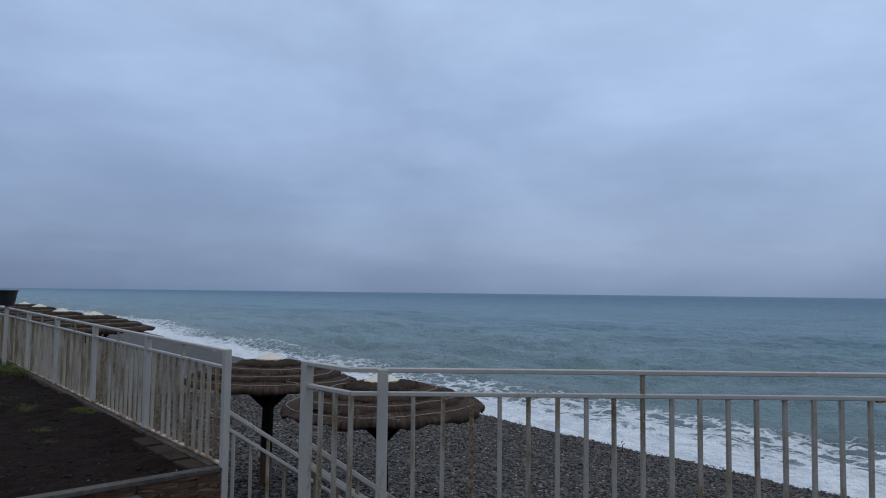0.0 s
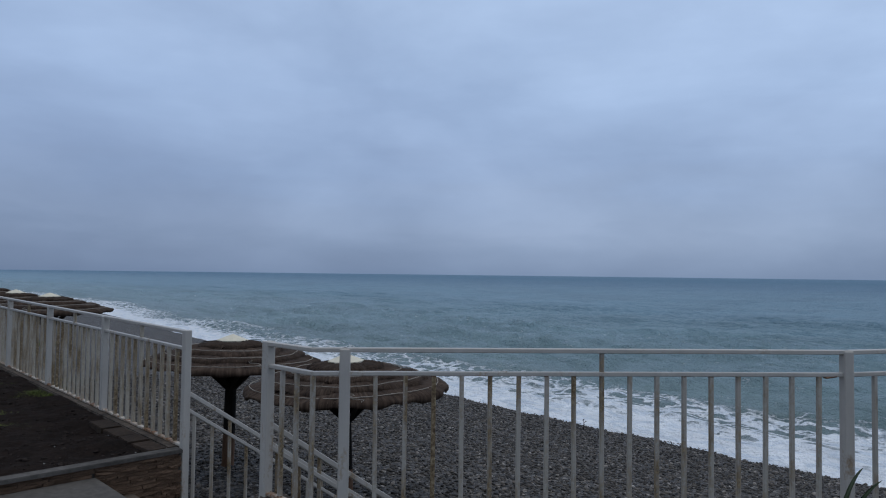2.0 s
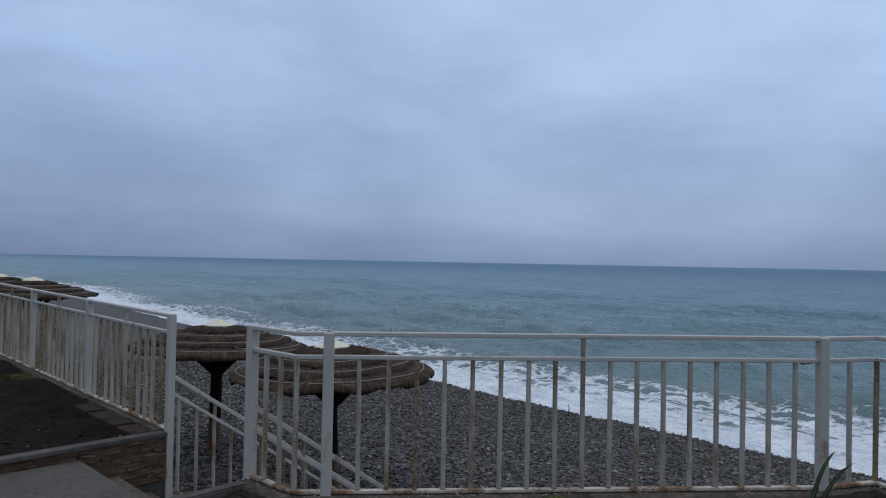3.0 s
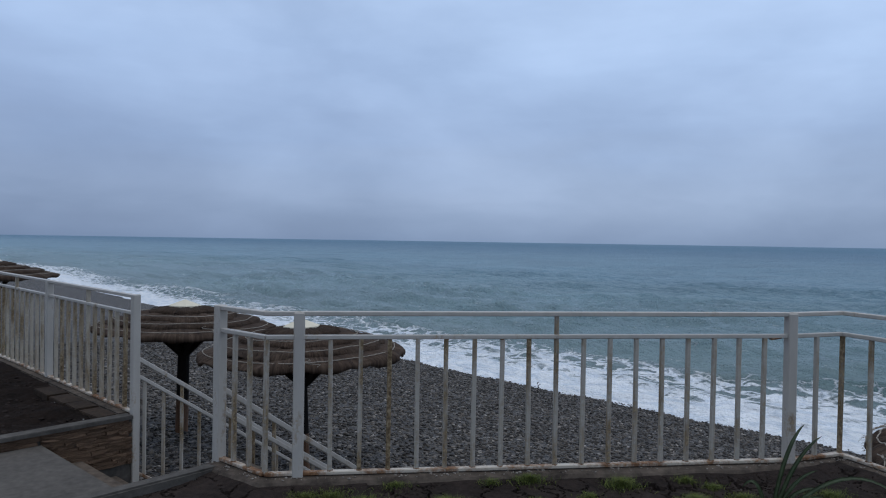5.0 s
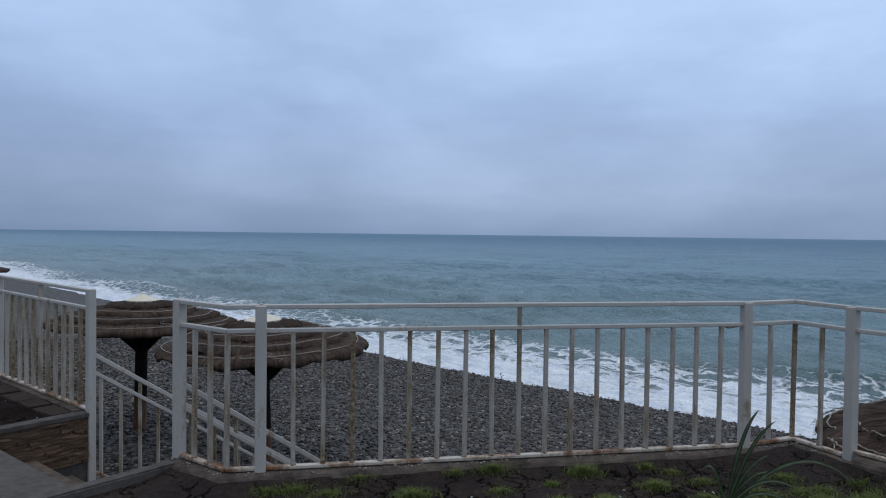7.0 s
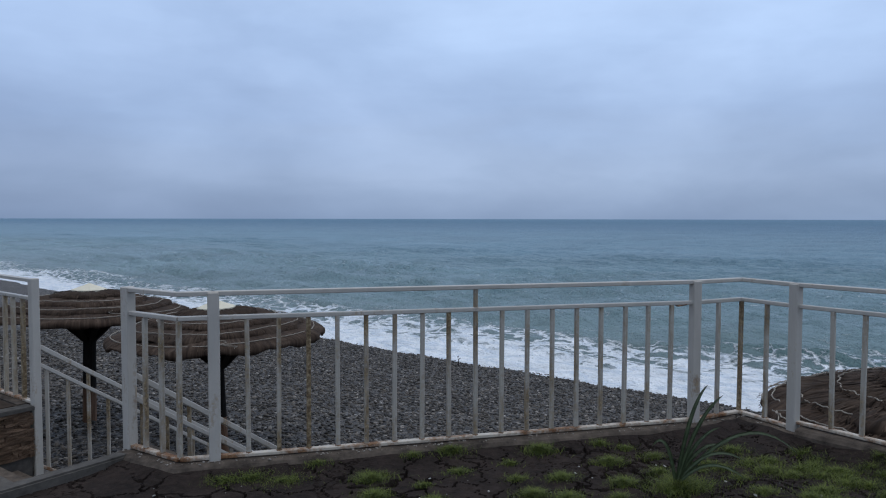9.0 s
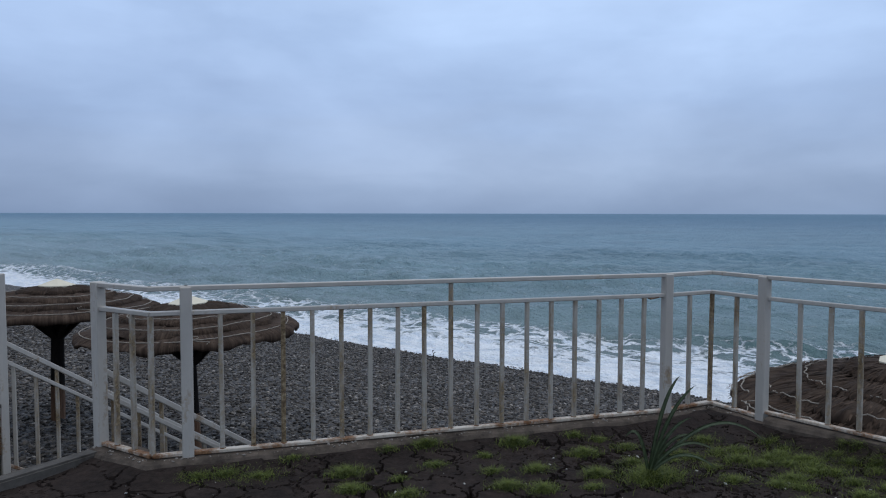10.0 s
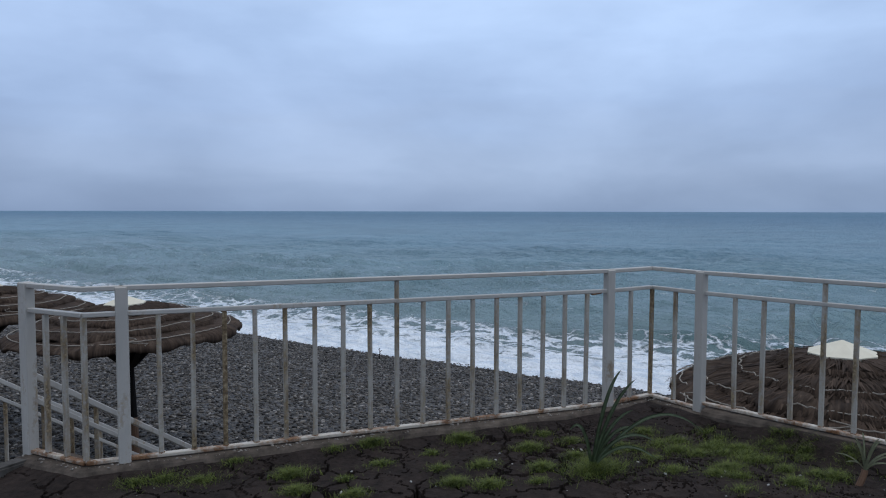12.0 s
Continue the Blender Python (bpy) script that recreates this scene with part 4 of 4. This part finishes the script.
def ledge_stone(seed):
    """A split ledge stone, 1 x 1 x 1, its face rough."""
    rs = random.Random(seed)
    bm = bmesh.new()
    bmesh.ops.create_cube(bm, size=1.0, matrix=Matrix.Translation((0, 0.5, 0)))
    bmesh.ops.subdivide_edges(bm, edges=[e for e in bm.edges if abs(e.verts[0].co.x - e.verts[1].co.x) > 0.5], cuts=3)
    for v in bm.verts:
        if v.co.y > 0.5:
            v.co.y += rs.uniform(-0.30, 0.25)
        v.co.z *= rs.uniform(0.72, 0.98)
        v.co.x *= rs.uniform(0.985, 1.0)
    me = bpy.data.meshes.new("stone")
    bm.to_mesh(me)
    bm.free()
    me.materials.append(LEDGE)
    return me


stones = [ledge_stone(i) for i in range(9)]
rs = random.Random(4)
turn_u = Matrix(((U.x, -N.x, 0), (U.y, -N.y, 0), (0, 0, 1))).to_4x4()
z = 0.604
while z > 0.25:
    h = rs.uniform(0.018, 0.036)
    q = -1.2 - rs.uniform(0, 0.3)
    while q < 2.58:
        ln = rs.uniform(0.14, 0.50)
        ln = min(ln, (EDGE_Q if q < EDGE_Q - 0.01 else 2.60) - q)
        if ln > 0.03:
            ob = part("stone", rs.choice(stones), None, wall)
            c = plan(WALK_FAR + 0.01, q + ln / 2)
            ob.matrix_basis = Matrix.Translation((c.x - wall_o.x, c.y - wall_o.y, z - h / 2)) @ turn_u @ Matrix.Diagonal((ln - 0.006, rs.uniform(0.028, 0.050), h, 1))
        q += ln
    z -= h

# ---------------------------------------------------------------- litter bin beyond the long fence
bin_at = Vector((-8.20, 12.72, 0.04))
litter_bin = thing("litter_bin", bin_at, "black plastic litter bin on a pale post by the fence", "bin")
part("post", cone_of(0.035, 0.035, -0.1, 1.24, 10), STEEL, litter_bin, "pale painted post")
bb = cone_of(0.115, 0.165, 1.10, 1.38, 18)
bmesh.ops.delete(bb, geom=[f for f in bb.faces if f.normal.z > 0.9], context="FACES")
bmesh.ops.solidify(bb, geom=bb.faces[:], thickness=0.012)
part("bucket", bb, BLACK_PLASTIC, litter_bin)
part("rim", cord([(0.168 * math.cos(a * math.pi / 12), 0.168 * math.sin(a * math.pi / 12), 1.38) for a in range(25)], 0.014), BLACK_PLASTIC, litter_bin)

# ---------------------------------------------------------------- plants
def strap_leaf(tip, width, sag, seed):
    """A long folded leaf from the origin to tip, arching up first."""
    rs = random.Random(seed)
    tip = Vector(tip)
    reach = 0.30 + 0.25 * min(1.0, tip.xy.length / 0.6)
    lift = Vector((tip.x * reach, tip.y * reach, tip.z * 0.75 + sag))
    bm, rows, k = bmesh.new(), [], 14
    for i in range(k + 1):
        t = i / k
        c = lift * 2 * t * (1 - t) + tip * t * t
        d = (lift * 2 * (1 - 2 * t) + tip * 2 * t).normalized()
        side = d.cross(Vector((-0.27, -0.75, 1)))
        side = side.normalized() if side.length > 1e-3 else Vector((1, 0, 0))
        up = side.cross(d).normalized()
        w = width * (0.55 + 1.1 * t) * (1 - t) ** 0.7 if t > 0.1 else width * 0.62
        side = side + up * rs.uniform(-0.05, 0.05)
        rows.append([bm.verts.new(c - side * w / 2 + up * w * 0.13), bm.verts.new(c), bm.verts.new(c + side * w / 2 + up * w * 0.13)])
    for a, b in zip(rows, rows[1:]):
        bm.faces.new((a[0], a[1], b[1], b[0]))
        bm.faces.new((a[1], a[2], b[2], b[1]))
    bmesh.ops.solidify(bm, geom=bm.faces[:], thickness=0.0025)
    for f in bm.faces:
        f.smooth = True
    return bm


plant = thing("strap_leaved_plant", (2.12, 3.45, BED_Z), "green plant with long arching strap leaves, growing in soil", "plant")
ACROSS = Vector((0.943, -0.333, 0))
BEYOND = Vector((0.333, 0.943, 0))
for i, (r, a, h, sag) in enumerate(((0.25, 0.0, 0.53, 0.02), (0.19, 0.1, 0.56, 0.05), (-0.13, 0.03, 0.21, 0.20), (0.66, 0.02, 0.20, 0.36), (0.35, -0.05, 0.18, 0.16),
                                    (0.34, -0.12, 0.10, 0.17), (0.27, 0.08, 0.22, 0.10), (0.24, 0.02, 0.34, 0.05))):
    part("leaf", strap_leaf(ACROSS * r + BEYOND * a + Vector((0, 0, h)), 0.032, sag, i), LEAF, plant)
plant_two = thing("strap_leaved_plant", (3.375, 2.76, BED_Z), "faded plant with pale strap leaves on a short woody stump", "plant")
TIP_TWO = ACROSS * 0.030 + Vector((0, 0, 0.085))
stump = cord([tuple(TIP_TWO * f + ACROSS * (0.012 * f * (1 - f))) for f in (-0.2, 0.2, 0.5, 0.8, 1.0)], 0.017, 8)
part("stump", stump, POLE_WOOD, plant_two, "short brown woody stump")
for i, (r, a, h, sag) in enumerate(((-0.065, 0.0, 0.19, 0.01), (-0.03, 0.02, 0.16, 0.01), (0.075, 0.0, 0.18, 0.01), (0.11, 0.03, 0.16, 0.02), (-0.17, 0.0, 0.10, 0.02), (-0.125, -0.03, 0.06, 0.03),
                                    (0.15, -0.03, 0.11, 0.03), (0.19, 0.02, 0.07, 0.04), (0.03, 0.08, 0.19, 0.01), (0.10, -0.08, 0.06, 0.03), (-0.02, 0.07, 0.15, 0.01))):
    part("leaf", strap_leaf(ACROSS * r + BEYOND * a + Vector((0, 0, h)), 0.018, sag, 40 + i), LEAF_PALE, plant_two, at=TIP_TWO * 0.95)


def heap_at(x, y):
    """How high the earth is heaped against the kerb at one place."""
    gap = 9.0
    for a, b in zip(near_edge, near_edge[1:] + [R_END]):
        t = min(1.0, max(0.0, ((x - a.x) * (b.x - a.x) + (y - a.y) * (b.y - a.y)) / (b - a).length_squared))
        gap = min(gap, math.hypot(x - a.x - t * (b.x - a.x), y - a.y - t * (b.y - a.y)))
    return (0.038 + 0.055 * min(1.0, max(0.0, (x - 3.42) / 0.15))) * math.exp(-((gap - 0.09) / 0.15) ** 2)


def grass(name, patches, label, tilt=0.0):
    """Blades in tufts. patches: x, y, spread, number, height."""
    rs = np.random.RandomState(len(patches))
    verts, faces = [], []
    for x, y, spread, count, height in patches:
        for _ in range(int(count * 2.7)):
            a, r = rs.uniform(0, 6.283), spread * abs(rs.randn()) * 0.62
            px, py = x + r * math.cos(a) * 1.35, y + r * math.sin(a) * 0.8
            if not tilt and (px - P4.x) * -RIGHT.y + (py - P4.y) * RIGHT.x > -0.10:
                continue  # none grows on or past the side kerb
            h = height * rs.uniform(0.2, 1.05) * (1 - 0.35 * min(1, r / spread))
            b, w, lean = rs.uniform(0, 6.283), rs.uniform(0.0007, 0.0016), rs.uniform(0.3, 2.2) * h
            g = (BED_Z + heap_at(px, py) if not tilt else -0.10 + tilt * max(0, (px - L0.x) * N.x + (py - L0.y) * N.y)) - 0.008
            cx, cy, sx, sy = math.cos(b), math.sin(b), -math.sin(b) * w, math.cos(b) * w
            i = len(verts)
            mx, my = px + cx * lean * 0.35, py + cy * lean * 0.35
            verts += [(px - sx, py - sy, g), (px + sx, py + sy, g), (mx + sx * 0.8, my + sy * 0.8, g + h * 0.62), (mx - sx * 0.8, my - sy * 0.8, g + h * 0.62), (px + cx * lean, py + cy * lean, g + h)]
            faces += [(i, i + 1, i + 2, i + 3), (i + 3, i + 2, i + 4)]
    me = bpy.data.meshes.new(name)
    me.from_pydata(verts, [], faces)
    tagged(part(name, me, GRASS), label, "grass", kind="stuff")


grass("grass", [(-0.36, 4.07, 0.09, 300, 0.024), (-0.21, 4.07, 0.10, 420, 0.028), (-0.03, 4.0, 0.11, 520, 0.032), (0.17, 4.18, 0.08, 160, 0.025), (0.46, 3.92, 0.085, 560, 0.055), (0.45, 3.68, 0.07, 360, 0.05),
                (0.75, 4.18, 0.05, 130, 0.035), (1.0, 4.21, 0.085, 420, 0.045), (0.98, 3.92, 0.075, 240, 0.035), (0.74, 3.78, 0.05, 120, 0.03), (0.74, 3.54, 0.07, 300, 0.045),
                (1.29, 3.51, 0.07, 420, 0.05), (1.28, 3.74, 0.06, 240, 0.04), (1.32, 3.99, 0.06, 170, 0.035), (1.57, 4.13, 0.085, 460, 0.05), (1.46, 3.42, 0.07, 400, 0.05), (1.54, 3.70, 0.075, 380, 0.045),
                (1.93, 3.88, 0.08, 440, 0.05), (1.85, 3.55, 0.065, 420, 0.055), (1.74, 3.38, 0.05, 200, 0.04), (2.0, 4.16, 0.06, 190, 0.035), (2.14, 4.08, 0.06, 160, 0.035), (2.25, 3.91, 0.08, 260, 0.04), (2.14, 3.66, 0.06, 260, 0.045),
                (2.14, 3.42, 0.14, 1500, 0.07), (2.81, 3.92, 0.13, 420, 0.035), (2.55, 3.64, 0.08, 240, 0.035), (2.79, 3.54, 0.11, 420, 0.045), (2.54, 3.26, 0.09, 380, 0.045), (2.87, 3.20, 0.10, 420, 0.045),
                (3.07, 2.90, 0.08, 360, 0.045), (3.35, 2.88, 0.09, 420, 0.05), (3.29, 2.95, 0.07, 220, 0.04)], "tufts of short green grass on cracked soil")
lawn = np.random.RandomState(12)
grass("grass", [(3.32 + lawn.randn() * 0.36, 3.42 + lawn.randn() * 0.28, 0.085, 70 + 260 * lawn.rand() ** 2, 0.042) for _ in range(62)], "patchy green turf on dark soil")
far_patch = [(-7.9 + lawn.randn() * 0.55, 12.5 + lawn.randn() * 0.7, 0.28, 240, 0.16) for _ in range(22)]
far_patch += [(-4.95 + lawn.randn() * 0.35, 8.9 + lawn.randn() * 0.3, 0.20, 150, 0.04) for _ in range(14)]
far_patch += [(-5.7 + lawn.randn() * 0.3, 9.5 + lawn.randn() * 0.3, 0.18, 100, 0.04) for _ in range(8)] + [(-4.0, 6.95, 0.2, 90, 0.04), (-4.4, 7.5, 0.2, 70, 0.04)]
far_patch += [(-5.15, 9.17, 0.16, 260, 0.05), (-4.64, 8.69, 0.16, 260, 0.05), (-4.41, 8.58, 0.14, 160, 0.04), (-3.92, 6.95, 0.16, 150, 0.04), (-5.33, 9.16, 0.2, 160, 0.05)]
grass("grass", far_patch, "green grass clumps on dark soil by the fence", 0.013)

# ---------------------------------------------------------------- pebbles
def pebbles(name, x, y, z, size, label, mat):
    """Many rounded stones in one mesh."""
    rs = np.random.RandomState(len(x))
    g = (1 + 5**0.5) / 2
    ico = np.array([(-1, g, 0), (1, g, 0), (-1, -g, 0), (1, -g, 0), (0, -1, g), (0, 1, g), (0, -1, -g), (0, 1, -g), (g, 0, -1), (g, 0, 1), (-g, 0, -1), (-g, 0, 1)]) / math.hypot(1, g)
    tri = np.array([(0, 11, 5), (0, 5, 1), (0, 1, 7), (0, 7, 10), (0, 10, 11), (1, 5, 9), (5, 11, 4), (11, 10, 2), (10, 7, 6), (7, 1, 8),
                    (3, 9, 4), (3, 4, 2), (3, 2, 6), (3, 6, 8), (3, 8, 9), (4, 9, 5), (2, 4, 11), (6, 2, 10), (8, 6, 7), (9, 8, 1)])
    k = len(x)
    shape = np.stack([rs.uniform(0.9, 1.5, k), rs.uniform(0.7, 1.1, k), rs.uniform(0.35, 0.7, k)], 1) * size[:, None]
    v = ico[None] * shape[:, None] * rs.uniform(0.88, 1.1, (k, 12, 1))
    a, b = rs.uniform(0, 6.283, k)[:, None], rs.uniform(-0.6, 0.6, k)[:, None]
    vx, vz = v[..., 0] * np.cos(b) - v[..., 2] * np.sin(b), v[..., 0] * np.sin(b) + v[..., 2] * np.cos(b)
    v = np.stack([vx * np.cos(a) - v[..., 1] * np.sin(a), vx * np.sin(a) + v[..., 1] * np.cos(a), vz], -1) + np.stack([x, y, z], 1)[:, None]
    f = (tri[None] + 12 * np.arange(k)[:, None, None]).reshape(-1, 3)
    me = bpy.data.meshes.new(name)
    me.vertices.add(k * 12)
    me.vertices.foreach_set("co", v.astype(np.float32).ravel())
    me.loops.add(len(f) * 3)
    me.loops.foreach_set("vertex_index", f.astype(np.int32).ravel())
    me.polygons.add(len(f))
    me.polygons.foreach_set("loop_start", np.arange(0, len(f) * 3, 3, dtype=np.int32))
    me.polygons.foreach_set("use_smooth", np.ones(len(f), bool))
    me.update(calc_edges=True)
    tagged(part(name, me, mat), label, "pebbles", kind="stuff")


rs = np.random.RandomState(77)
k = 62000
pb = rs.uniform(-5, 24, k)
qb = 3.0 + (shore_q(pb) - 2.9) * rs.rand(k) ** 1.05
sz = 0.020 + 0.030 * rs.rand(k) ** 2 + 0.03 * (rs.rand(k) > 0.985)
pebbles("pebbles", N.x * pb + U.x * qb, N.y * pb + U.y * qb, beach_z(pb, qb) + sz * 0.15, sz, "grey rounded beach pebbles with a few pale ones", PEBBLE)
k = 150
xb, yb = rs.uniform(-0.9, 4.4, k), rs.uniform(2.6, 4.2, k)
ok = inside(xb, yb, core)
sz = 0.003 + 0.007 * rs.rand(k) ** 3
CHIP = rough_stuff("pale_chips", (0.22, 0.21, 0.19), (0.48, 0.46, 0.42), 40, 0.8, 0.2, 0.002)
pebbles("stone_chips", xb[ok], yb[ok], np.full(ok.sum(), BED_Z + 0.004), sz[ok], "small pale stone chips on the soil", CHIP)
lines = [(P1, C12), (C12, P2), (P2, P3), (P3, C34), (C34, P4)]
xb, yb = [], []
for a, b in lines:
    for _ in range(int((b - a).length * 46)):
        c = a + (b - a) * rs.rand() + Vector(((b - a).y, -(b - a).x)).normalized() * rs.uniform(0.02, 0.085)
        xb.append(c.x)
        yb.append(c.y)
sz = 0.003 + 0.008 * rs.rand(len(xb)) ** 2.5
GRIT = rough_stuff("kerb_grit", (0.06, 0.045, 0.035), (0.42, 0.38, 0.33), 9, 0.85, 0.2, 0.002)
pebbles("grit", np.array(xb), np.array(yb), np.full(len(xb), KERB_Z + 0.001), sz, "grit, paint flakes and crumbs lying on the kerb", GRIT)
k = 40
pb, qb = rs.uniform(5.95, 10, k), rs.uniform(-0.5, 2.4, k)
sz = 0.004 + 0.008 * rs.rand(k) ** 3
pebbles("stone_chips", N.x * pb + U.x * qb, N.y * pb + U.y * qb, np.full(k, -0.08), sz, "small pale stone chips on loose dark soil", CHIP)

# clods on the loose soil behind the long fence
k = 5200
pb, qb = rs.uniform(5.95, 15, k), rs.uniform(-1.5, 2.42, k)
xb, yb = N.x * pb + U.x * qb, N.y * pb + U.y * qb
sz = 0.006 + 0.022 * rs.rand(k) ** 2.5
zb = -0.10 + 0.013 * np.clip((xb - L0.x) * N.x + (yb - L0.y) * N.y, 0, 40) + 0.036 * fbm(xb * 2.2, yb * 2.2, 71, 4)
pebbles("soil_clods", xb, yb, zb, sz, "crumbled dark clods lying on loose soil", SOIL)

# a stick at the water's edge
stick = thing("driftwood_stick", (5.40, 21.50, -3.30), "small dark driftwood stick standing in the shingle", "driftwood")
part("stem", cord([(0, 0, -0.1), (0.02, 0.01, 0.12), (-0.01, 0.02, 0.26), (0.02, 0.0, 0.28)], 0.016), POLE_DARK, stick)
part("twig", cord([(0.0, 0.01, 0.14), (0.07, 0.0, 0.22), (0.09, 0.02, 0.20)], 0.009), POLE_DARK, stick)
